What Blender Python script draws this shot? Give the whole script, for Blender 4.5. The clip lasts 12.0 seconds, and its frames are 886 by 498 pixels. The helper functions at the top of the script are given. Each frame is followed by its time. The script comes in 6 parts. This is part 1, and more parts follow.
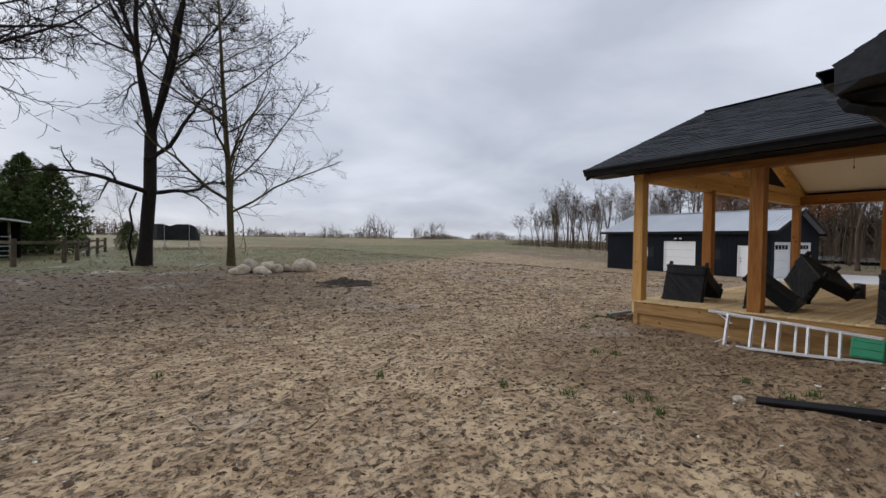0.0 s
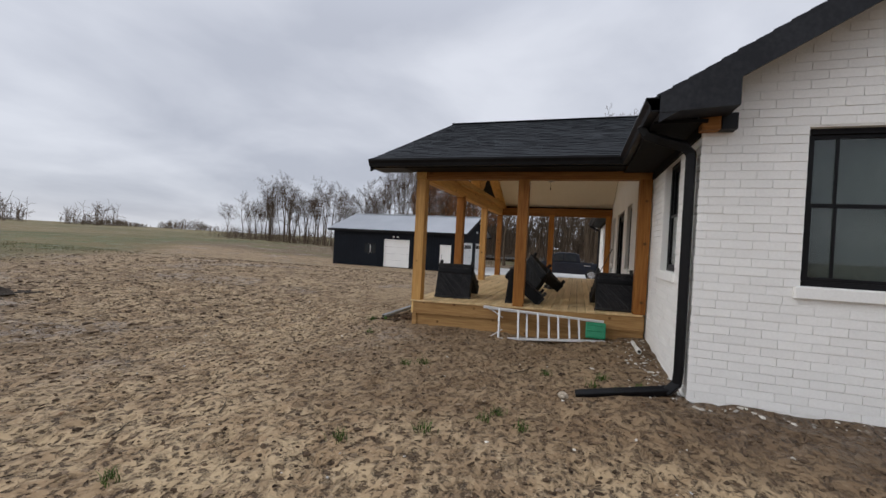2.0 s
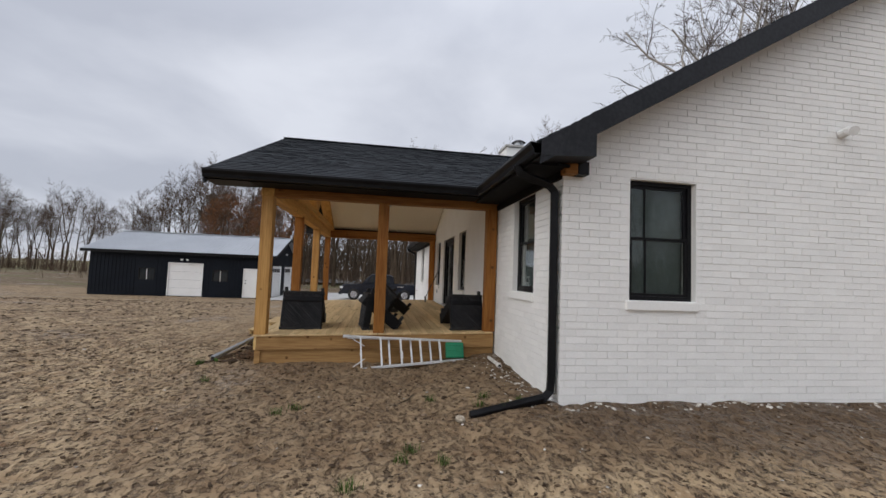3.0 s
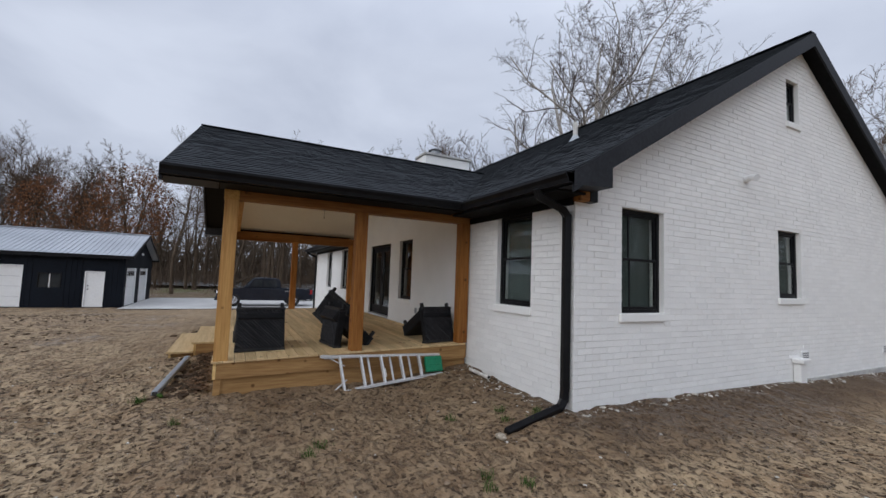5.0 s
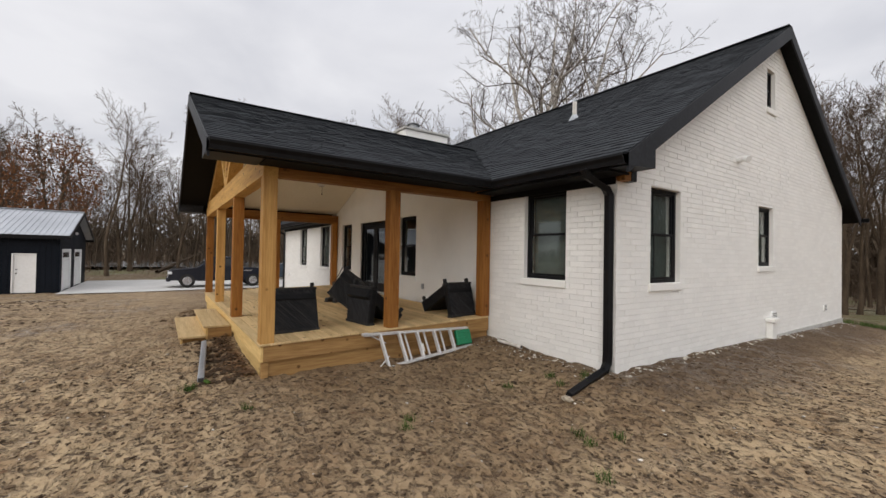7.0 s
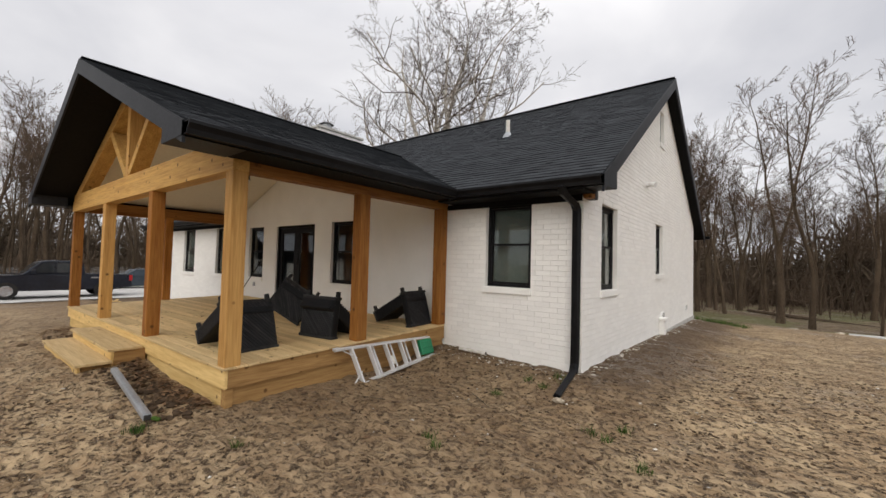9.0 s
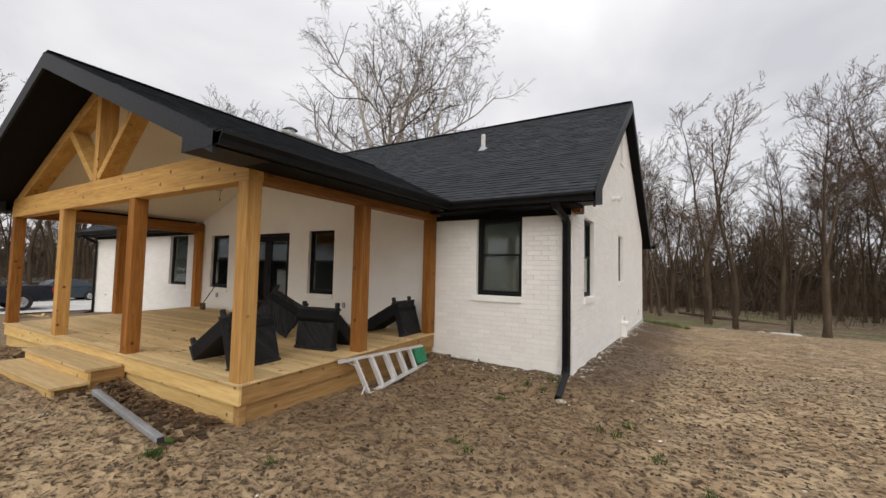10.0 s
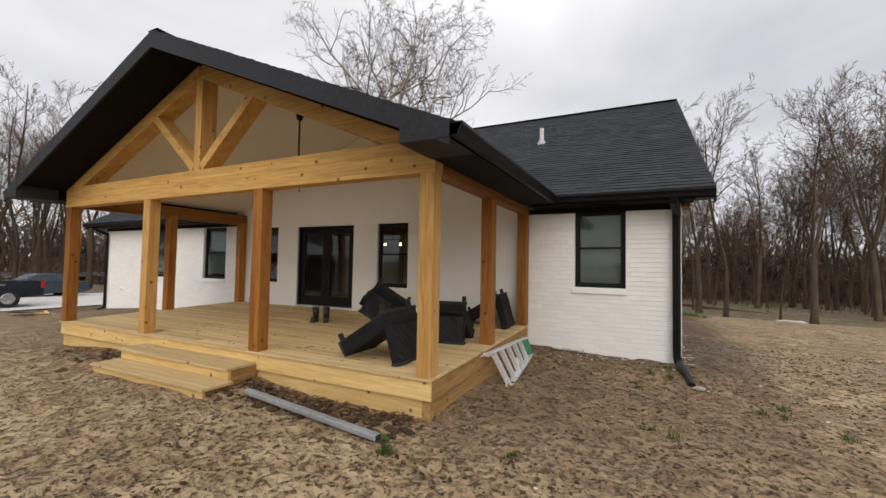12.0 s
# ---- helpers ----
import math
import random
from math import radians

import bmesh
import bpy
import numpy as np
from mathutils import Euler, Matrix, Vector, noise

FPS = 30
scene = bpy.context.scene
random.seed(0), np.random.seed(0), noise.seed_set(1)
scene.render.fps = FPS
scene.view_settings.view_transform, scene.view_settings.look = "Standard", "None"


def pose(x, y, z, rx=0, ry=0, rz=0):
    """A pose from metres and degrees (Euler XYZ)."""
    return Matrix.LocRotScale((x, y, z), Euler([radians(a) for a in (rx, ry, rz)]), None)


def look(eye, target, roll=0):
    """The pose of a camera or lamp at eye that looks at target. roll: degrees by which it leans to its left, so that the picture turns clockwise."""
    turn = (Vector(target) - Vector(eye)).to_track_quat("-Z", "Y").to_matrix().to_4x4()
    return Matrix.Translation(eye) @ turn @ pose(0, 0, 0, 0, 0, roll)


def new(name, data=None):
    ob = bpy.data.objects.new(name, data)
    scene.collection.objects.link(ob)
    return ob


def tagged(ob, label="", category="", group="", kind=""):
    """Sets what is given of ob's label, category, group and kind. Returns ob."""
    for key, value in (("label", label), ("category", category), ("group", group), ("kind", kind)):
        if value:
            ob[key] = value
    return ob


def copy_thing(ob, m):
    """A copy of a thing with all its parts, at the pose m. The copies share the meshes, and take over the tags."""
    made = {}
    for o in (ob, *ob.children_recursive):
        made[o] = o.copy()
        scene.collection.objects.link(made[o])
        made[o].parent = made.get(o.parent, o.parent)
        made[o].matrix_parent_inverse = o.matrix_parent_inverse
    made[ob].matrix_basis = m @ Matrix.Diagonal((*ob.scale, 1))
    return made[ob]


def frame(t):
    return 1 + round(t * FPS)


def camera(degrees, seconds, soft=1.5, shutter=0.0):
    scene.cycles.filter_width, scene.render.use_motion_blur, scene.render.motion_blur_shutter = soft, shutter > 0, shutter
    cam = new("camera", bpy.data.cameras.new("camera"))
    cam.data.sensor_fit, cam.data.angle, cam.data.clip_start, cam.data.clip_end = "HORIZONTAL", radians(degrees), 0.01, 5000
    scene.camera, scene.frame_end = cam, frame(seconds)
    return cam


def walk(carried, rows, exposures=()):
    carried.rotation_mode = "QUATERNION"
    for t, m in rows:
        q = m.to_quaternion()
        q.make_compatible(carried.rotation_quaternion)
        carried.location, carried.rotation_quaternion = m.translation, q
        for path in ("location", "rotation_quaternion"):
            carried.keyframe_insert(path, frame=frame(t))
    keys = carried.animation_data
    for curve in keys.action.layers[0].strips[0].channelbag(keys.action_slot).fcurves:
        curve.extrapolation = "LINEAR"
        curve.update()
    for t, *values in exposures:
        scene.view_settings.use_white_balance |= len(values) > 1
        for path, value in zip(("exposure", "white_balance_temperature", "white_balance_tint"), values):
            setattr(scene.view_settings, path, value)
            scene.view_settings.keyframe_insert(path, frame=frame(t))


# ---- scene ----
cam = camera(94.2, 12.0)
PATH = [
    (0, (-0.004, 0.07, 1.801), (1.093, 1.741, 1.754), 0.7),
    (0.5, (-0.024, 0.462, 1.778), (0.878, 2.245, 1.68), 1.6),
    (1, (-0.042, 0.877, 1.754), (0.945, 2.613, 1.633), 1.8),
    (1.5, (0.053, 1.267, 1.762), (1.534, 2.608, 1.666), 2.3),
    (1.6, (0.064, 1.315, 1.764), (1.655, 2.523, 1.668), 2.1),
    (2, (0.211, 1.742, 1.768), (2.112, 2.361, 1.74), 3.0),
    (2.5, (0.246, 2.249, 1.765), (2.246, 2.278, 1.788), 2.8),
    (3, (0.32, 2.715, 1.77), (2.293, 2.408, 1.892), 2.2),
    (3.2, (0.379, 2.929, 1.8), (2.333, 2.534, 1.956), 2.0),
    (4.8, (0.858, 4.278, 1.925), (2.653, 3.415, 2.1), 2.3),
    (5, (0.897, 4.438, 1.922), (2.678, 3.54, 2.067), 2.1),
    (5.5, (0.982, 4.835, 1.907), (2.738, 3.88, 1.992), 1.6),
    (6, (1.191, 5.096, 1.852), (2.919, 4.091, 1.908), 1.4),
    (6.5, (1.355, 5.382, 1.866), (3.049, 4.32, 1.898), 1.1),
    (7, (1.483, 5.706, 1.917), (3.134, 4.577, 1.946), 1.0),
    (8.8, (2.389, 6.66, 1.877), (3.688, 5.141, 1.947), 1.4),
    (9, (2.535, 6.718, 1.926), (3.785, 5.159, 1.997), 1.5),
    (9.5, (2.819, 7.041, 1.927), (3.941, 5.388, 2.019), 1.3),
    (10, (3.107, 7.347, 1.953), (4.139, 5.638, 2.065), 1.2),
    (10.5, (3.641, 7.568, 1.981), (4.62, 5.828, 2.106), 1.1),
    (11, (4.13, 7.932, 1.974), (5.068, 6.17, 2.095), 1.0),
    (11.5, (4.612, 8.201, 1.965), (5.531, 6.427, 2.071), 0.9),
    (12, (5.206, 8.517, 1.919), (6.102, 6.731, 1.997), 1.0),
]
EXPOSURES = [(0.0, -0.10, 6200, 10.0), (0.5, -0.02, 6400, 10.0), (1.5, -0.01, 6480, 10.0), (2.0, -0.10, 6350, 10.0), (3.0, -0.09, 6350, 10.0), (4.8, -0.24, 5950, 10.0), (5.0, -0.21, 5950, 10.0), (5.5, -0.05, 6450, 10.0), (7.0, 0.08, 6800, 10.0), (9.5, 0.15, 6950, 10.0), (12.0, 0.17, 6900, 10.0)]
walk(cam, [(t, look(eye, target, roll)) for t, eye, target, roll in PATH], EXPOSURES)

# ---- world and light ----
world = bpy.data.worlds.new("overcast_sky")
scene.world = world
world.use_nodes = True
wt = world.node_tree
wt.nodes.clear()


def wnode(kind, **kw):
    n = wt.nodes.new(kind)
    for k, v in kw.items():
        n.inputs[k].default_value = v
    return n


sky = wt.nodes.new("ShaderNodeTexSky")
sky.sky_type, sky.sun_disc = "NISHITA", False
sky.sun_elevation, sky.sun_rotation = radians(27), radians(332)
sky_gain = wnode("ShaderNodeMixRGB", Fac=1.0, Color2=(0.1, 0.1, 0.1, 1))
sky_gain.blend_type = "MULTIPLY"
wt.links.new(sky.outputs[0], sky_gain.inputs["Color1"])
tc = wt.nodes.new("ShaderNodeTexCoord")
sep = wt.nodes.new("ShaderNodeSeparateXYZ")
wt.links.new(tc.outputs["Generated"], sep.inputs[0])
# cloud deck: brighter overhead, broken by soft banks that flatten to the horizon
elev = wnode("ShaderNodeMath")
elev.operation = "MAXIMUM"
elev.inputs[1].default_value = 0.0
wt.links.new(sep.outputs["Z"], elev.inputs[0])
den = wnode("ShaderNodeMath")
den.inputs[1].default_value = 0.22
wt.links.new(elev.outputs[0], den.inputs[0])
flat = wt.nodes.new("ShaderNodeVectorMath")
flat.operation = "DIVIDE"
wt.links.new(tc.outputs["Generated"], flat.inputs[0])
wt.links.new(den.outputs[0], flat.inputs[1])
cl = wnode("ShaderNodeTexNoise", Scale=1.25, Detail=7.0, Roughness=0.48, Distortion=0.25)
wt.links.new(flat.outputs[0], cl.inputs["Vector"])
ramp = wt.nodes.new("ShaderNodeValToRGB")
ramp.color_ramp.elements[0].position, ramp.color_ramp.elements[0].color = 0.36, (0.535, 0.562, 0.64, 1)
ramp.color_ramp.elements[1].position, ramp.color_ramp.elements[1].color = 0.68, (0.775, 0.80, 0.87, 1)
wt.links.new(cl.outputs["Fac"], ramp.inputs[0])
grad = wt.nodes.new("ShaderNodeValToRGB")
g = grad.color_ramp
g.elements[0].position, g.elements[0].color = 0.0, (1.02, 1.0, 0.97, 1)
g.elements[1].position, g.elements[1].color = 1.0, (2.1, 2.06, 2.0, 1)
for p, c in ((0.05, (1.0, 0.99, 0.98, 1)), (0.45, (1.08, 1.07, 1.06, 1)), (0.75, (1.65, 1.63, 1.59, 1))):
    e = g.elements.new(p)
    e.color = c
wt.links.new(elev.outputs[0], grad.inputs[0])
lit = wnode("ShaderNodeMixRGB", Fac=1.0)
lit.blend_type = "MULTIPLY"
wt.links.new(ramp.outputs[0], lit.inputs["Color1"])
wt.links.new(grad.outputs[0], lit.inputs["Color2"])
both = wnode("ShaderNodeMixRGB", Fac=0.93)
wt.links.new(sky_gain.outputs[0], both.inputs["Color1"])
wt.links.new(lit.outputs[0], both.inputs["Color2"])
bg = wnode("ShaderNodeBackground", Strength=1.0)
wt.links.new(both.outputs[0], bg.inputs["Color"])
wo = wt.nodes.new("ShaderNodeOutputWorld")
wt.links.new(bg.outputs[0], wo.inputs["Surface"])
sun = new("sun", bpy.data.lights.new("sun", "SUN"))
sun.data.energy, sun.data.angle, sun.data.color = 1.6, radians(60), (1.0, 0.97, 0.93)
sun.matrix_basis = look((0, 0, 60), (28, -52, 30))


# ---- materials ----
def mat(name, c1, c2, big=1.5, fine=30.0, rough=0.7, bump=0.15, metal=0.0, stretch=(1, 1, 1), rand=0.0, island=0.0, rvar=0.1, spec=0.5, coat=0.0, dist=0.0, c3=None, spots=0.0, bumpd=0.01):
    m = bpy.data.materials.new(name)
    m.use_nodes = True
    t = m.node_tree
    b = t.nodes["Principled BSDF"]
    L = t.links.new
    co = t.nodes.new("ShaderNodeTexCoord")
    mp = t.nodes.new("ShaderNodeMapping")
    mp.inputs["Scale"].default_value = stretch
    L(co.outputs["Object"], mp.inputs["Vector"])
    info = t.nodes.new("ShaderNodeObjectInfo")
    shift = t.nodes.new("ShaderNodeVectorMath")
    shift.operation = "MULTIPLY_ADD"
    shift.inputs[1].default_value = (37, 23, 51) if rand else (0, 0, 0)
    L(info.outputs["Random"], shift.inputs[0])
    L(mp.outputs[0], shift.inputs[2])
    n1 = t.nodes.new("ShaderNodeTexNoise")
    n1.inputs["Scale"].default_value, n1.inputs["Detail"].default_value, n1.inputs["Distortion"].default_value = big, 4, dist
    n2 = t.nodes.new("ShaderNodeTexNoise")
    n2.inputs["Scale"].default_value, n2.inputs["Detail"].default_value = fine, 6
    for n in (n1, n2):
        L(shift.outputs[0], n.inputs["Vector"])
    add = t.nodes.new("ShaderNodeMath")
    add.operation = "ADD"
    L(n1.outputs["Fac"], add.inputs[0])
    L(n2.outputs["Fac"], add.inputs[1])
    rng = t.nodes.new("ShaderNodeMapRange")
    rng.inputs["From Min"].default_value, rng.inputs["From Max"].default_value = 0.75, 1.25
    L(add.outputs[0], rng.inputs["Value"])
    mix = t.nodes.new("ShaderNodeMixRGB")
    mix.inputs["Color1"].default_value, mix.inputs["Color2"].default_value = (*c1, 1), (*c2, 1)
    L(rng.outputs[0], mix.inputs["Fac"])
    out = mix.outputs[0]
    if c3:
        vo = t.nodes.new("ShaderNodeTexVoronoi")
        vo.inputs["Scale"].default_value = spots
        ks = t.nodes.new("ShaderNodeVectorMath")
        ks.operation = "MULTIPLY_ADD"
        ks.inputs[1].default_value = (7, 3, 11)
        L(info.outputs["Random"], ks.inputs[0])
        L(co.outputs["Object"], ks.inputs[2])
        L(ks.outputs[0], vo.inputs["Vector"])
        vr = t.nodes.new("ShaderNodeMapRange")
        vr.inputs["From Min"].default_value, vr.inputs["From Max"].default_value = 0.07, 0.14
        vr.inputs["To Min"].default_value, vr.inputs["To Max"].default_value = 0.85, 0.0
        L(vo.outputs["Distance"], vr.inputs["Value"])
        m3 = t.nodes.new("ShaderNodeMixRGB")
        m3.inputs["Color2"].default_value = (*c3, 1)
        L(vr.outputs[0], m3.inputs["Fac"])
        L(out, m3.inputs["Color1"])
        out = m3.outputs[0]
    if rand or island:
        src = info.outputs["Random"]
        if island:
            geo = t.nodes.new("ShaderNodeNewGeometry")
            src = geo.outputs["Random Per Island"]
        vr = t.nodes.new("ShaderNodeMapRange")
        a = island or rand
        vr.inputs["To Min"].default_value, vr.inputs["To Max"].default_value = 1 - a, 1 + a
        L(src, vr.inputs["Value"])
        hs = t.nodes.new("ShaderNodeHueSaturation")
        L(vr.outputs[0], hs.inputs["Value"])
        L(out, hs.inputs["Color"])
        out = hs.outputs[0]
    L(out, b.inputs["Base Color"])
    rr = t.nodes.new("ShaderNodeMapRange")
    rr.inputs["To Min"].default_value, rr.inputs["To Max"].default_value = max(rough - rvar, 0.02), min(rough + rvar, 1)
    L(n1.outputs["Fac"], rr.inputs["Value"])
    L(rr.outputs[0], b.inputs["Roughness"])
    b.inputs["Metallic"].default_value = metal
    b.inputs["Specular IOR Level"].default_value = min(spec, 0.18) if rough > 0.52 and not metal else spec
    if bump:
        bn = t.nodes.new("ShaderNodeBump")
        bn.inputs["Strength"].default_value, bn.inputs["Distance"].default_value = bump, bumpd
        L(n2.outputs["Fac"], bn.inputs["Height"])
        L(bn.outputs[0], b.inputs["Normal"])
    return m


WHITE = mat("white_painted_brick", (0.83, 0.82, 0.79), (0.89, 0.88, 0.85), 1.2, 45, 0.55, 0.35, rand=0.03, bumpd=0.006)
WHITE_JOIN = mat("white_painted_brick_field", (0.83, 0.82, 0.79), (0.89, 0.88, 0.85), 1.2, 45, 0.55, 0.35, island=0.03, bumpd=0.006)
MORTAR = mat("white_painted_mortar", (0.81, 0.80, 0.77), (0.87, 0.86, 0.83), 2.0, 60, 0.8, 0.4)
CONC = mat("raw_foundation", (0.36, 0.35, 0.33), (0.55, 0.54, 0.51), 3.0, 30, 0.9, 0.5)
BLACKTRIM = mat("black_aluminium_trim", (0.006, 0.006, 0.007), (0.011, 0.011, 0.012), 1.0, 8, 0.42, 0.03, spec=0.16)
BARGE = mat("charcoal_barge_board", (0.017, 0.018, 0.021), (0.031, 0.033, 0.038), 1.5, 25, 0.55, 0.1)
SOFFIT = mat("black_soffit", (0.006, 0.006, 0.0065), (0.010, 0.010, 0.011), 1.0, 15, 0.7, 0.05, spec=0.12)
FRAMEBLACK = mat("black_window_frame", (0.006, 0.006, 0.007), (0.010, 0.010, 0.011), 2.0, 20, 0.4, 0.02, spec=0.18)
SHINGLE = mat("charcoal_asphalt_shingle", (0.021, 0.0238, 0.0275), (0.050, 0.055, 0.062), 3.0, 160, 0.95, 0.8, rand=0.13, bumpd=0.005)
SHINGLE_JOIN = mat("charcoal_asphalt_shingle_field", (0.021, 0.0238, 0.0275), (0.050, 0.055, 0.062), 3.0, 160, 0.95, 0.8, island=0.13, bumpd=0.005)
CEIL = mat("cream_painted_boards", (0.76, 0.72, 0.64), (0.82, 0.78, 0.70), 1.0, 20, 0.7, 0.05)
knot = (0.10, 0.045, 0.015)
PINE_X = mat("pine_decking", (0.52, 0.360, 0.175), (0.71, 0.53, 0.285), 2.0, 9, 0.7, 0.25, stretch=(0.35, 7, 7), rand=0.16, c3=knot, spots=4.2)
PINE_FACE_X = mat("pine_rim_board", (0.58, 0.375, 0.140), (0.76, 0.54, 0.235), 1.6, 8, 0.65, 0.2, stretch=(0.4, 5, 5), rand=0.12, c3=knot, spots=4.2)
# darker pine copy for side boards: brown stain plus their shade in the colour
PINE_SHADED_Y = mat("pine_side_board_shaded", (0.25, 0.135, 0.050), (0.42, 0.25, 0.10), 1.6, 8, 0.7, 0.2, stretch=(5, 0.4, 5), rand=0.14, c3=knot, spots=4.2)
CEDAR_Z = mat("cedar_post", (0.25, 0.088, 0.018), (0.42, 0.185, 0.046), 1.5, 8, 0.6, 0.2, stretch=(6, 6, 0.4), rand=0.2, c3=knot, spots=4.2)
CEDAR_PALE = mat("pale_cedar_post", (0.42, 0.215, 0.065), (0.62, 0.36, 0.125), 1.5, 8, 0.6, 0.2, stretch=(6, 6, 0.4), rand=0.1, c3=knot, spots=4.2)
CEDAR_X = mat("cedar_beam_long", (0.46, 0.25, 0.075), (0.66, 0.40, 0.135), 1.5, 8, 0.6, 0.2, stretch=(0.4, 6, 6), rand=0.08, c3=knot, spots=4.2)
# shaded copy of the beam cedar, its darkness put into the colour
CEDAR_SHADED_Y = mat("cedar_beam_side_shaded", (0.19, 0.072, 0.019), (0.32, 0.145, 0.042), 1.5, 8, 0.6, 0.2, stretch=(6, 0.4, 6), rand=0.08, c3=knot, spots=4.2)
STEEL = mat("galvanised_roof_panel", (0.42, 0.44, 0.47), (0.52, 0.54, 0.57), 0.6, 12, 0.38, 0.05, metal=0.55)
NAVY = mat("black_barn_siding", (0.0045, 0.0065, 0.011), (0.008, 0.011, 0.017), 0.8, 10, 0.55, 0.05, spec=0.12)
DOORWHITE = mat("white_painted_door", (0.76, 0.76, 0.75), (0.84, 0.84, 0.83), 1.0, 12, 0.45, 0.05)
INSIDE = mat("interior_plaster", (0.20, 0.20, 0.19), (0.26, 0.26, 0.25), 1.0, 8, 0.8, 0.0)
CURTAIN = mat("grey_green_blind", (0.09, 0.105, 0.10), (0.14, 0.155, 0.15), 1.5, 25, 0.9, 0.1)
WICKER = mat("black_resin_wicker", (0.005, 0.005, 0.006), (0.013, 0.0135, 0.015), 4.0, 110, 0.6, 0.6, stretch=(1, 1, 3), rand=0.2, bumpd=0.006, spec=0.3)
# strands paler than the panels: dust plus the weave's sheen, as colour
WICKERSTRAND = mat("dusty_black_sheen_strand", (0.013, 0.013, 0.015), (0.040, 0.040, 0.042), 5.0, 90, 0.6, 0.4, rand=0.3)
WICKERTRIM = mat("dusty_black_rail", (0.010, 0.010, 0.011), (0.045, 0.044, 0.042), 8.0, 60, 0.6, 0.3)
ALU = mat("painted_white_aluminium", (0.62, 0.62, 0.62), (0.78, 0.78, 0.78), 4.0, 40, 0.4, 0.1, metal=0.25)
GREEN = mat("green_plastic", (0.006, 0.17, 0.075), (0.012, 0.24, 0.11), 6.0, 50, 0.5, 0.1)
GALV = mat("grey_metal_pipe", (0.30, 0.32, 0.34), (0.44, 0.46, 0.49), 3.0, 30, 0.4, 0.1, metal=0.4)
PVC = mat("dirty_white_pvc", (0.55, 0.52, 0.46), (0.78, 0.76, 0.72), 8.0, 30, 0.5, 0.1)
RED = mat("red_painted_boards", (0.30, 0.012, 0.015), (0.42, 0.02, 0.022), 0.8, 9, 0.6, 0.15, stretch=(4, 4, 0.5))
TIN = mat("pale_tin_roof", (0.50, 0.52, 0.53), (0.66, 0.68, 0.69), 0.8, 10, 0.45, 0.05, metal=0.3)
BARK = mat("grey_brown_bark", (0.044, 0.030, 0.019), (0.108, 0.080, 0.055), 2.0, 25, 0.95, 0.7, stretch=(1, 1, 0.3), rand=0.2, bumpd=0.02)
BARKDARK = mat("dark_wet_bark", (0.010, 0.008, 0.007), (0.026, 0.021, 0.017), 2.0, 22, 0.9, 0.8, stretch=(1, 1, 0.3), bumpd=0.03)
BARKGREEN = mat("lichen_brown_bark", (0.05, 0.038, 0.018), (0.12, 0.10, 0.055), 2.5, 25, 0.95, 0.7, stretch=(1, 1, 0.3), bumpd=0.02)
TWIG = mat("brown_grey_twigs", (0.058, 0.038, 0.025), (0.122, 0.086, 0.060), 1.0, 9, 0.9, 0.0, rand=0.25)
# far twigs paler than the near ones: distance haze put into the colour
TWIGHAZE = mat("far_brown_twigs_hazed", (0.090, 0.066, 0.046), (0.160, 0.122, 0.088), 0.3, 3, 0.95, 0.0)
TWIGDARK = mat("dark_twigs", (0.012, 0.009, 0.007), (0.028, 0.021, 0.017), 1.0, 9, 0.9, 0.0)
PALE = mat("pale_sycamore_bark", (0.19, 0.165, 0.14), (0.52, 0.49, 0.45), 2.2, 12, 0.85, 0.2)
PALETWIG = mat("tan_sycamore_twigs", (0.055, 0.040, 0.032), (0.12, 0.095, 0.078), 1.0, 9, 0.9, 0.0)
RUST = mat("rust_brown_dead_leaves", (0.13, 0.055, 0.025), (0.22, 0.10, 0.045), 2.0, 14, 0.95, 0.0, island=0.3)
NEEDLE = mat("dark_conifer_needles", (0.042, 0.072, 0.020), (0.125, 0.155, 0.055), 0.8, 9, 0.9, 0.0, island=0.45)
STONE = mat("fieldstone", (0.20, 0.165, 0.12), (0.54, 0.47, 0.37), 4.0, 35, 0.9, 0.7, rand=0.3)
RAIL = mat("weathered_fence_wood", (0.06, 0.045, 0.03), (0.14, 0.115, 0.08), 3.0, 25, 0.9, 0.4)
NETTING = mat("black_trampoline_net", (0.012, 0.013, 0.014), (0.025, 0.027, 0.028), 2.0, 40, 0.8, 0.1)
CARBLACK = mat("black_car_paint", (0.010, 0.012, 0.018), (0.016, 0.019, 0.028), 1.0, 6, 0.16, 0.0, rvar=0.04)
CARGREY = mat("slate_blue_car_paint", (0.03, 0.042, 0.055), (0.04, 0.055, 0.07), 1.0, 6, 0.2, 0.0, rvar=0.04)
TYRE = mat("tyre_rubber", (0.012, 0.012, 0.012), (0.03, 0.028, 0.026), 5.0, 40, 0.8, 0.2)
CHROME = mat("bright_wheel_metal", (0.5, 0.5, 0.52), (0.6, 0.6, 0.62), 3.0, 20, 0.25, 0.0, metal=0.9)
CARGLASS = mat("tinted_car_glass", (0.02, 0.024, 0.028), (0.03, 0.034, 0.038), 1.0, 4, 0.06, 0.0, rvar=0.02)
LAMPGLASS = mat("headlamp_lens", (0.6, 0.6, 0.6), (0.75, 0.75, 0.75), 3.0, 20, 0.15, 0.0)
DRIVE = mat("pale_concrete", (0.46, 0.45, 0.43), (0.58, 0.57, 0.55), 0.7, 18, 0.85, 0.2)
LEAF = mat("brown_leaf_litter", (0.10, 0.055, 0.03), (0.24, 0.15, 0.085), 3.0, 20, 0.9, 0.2, island=0.4)
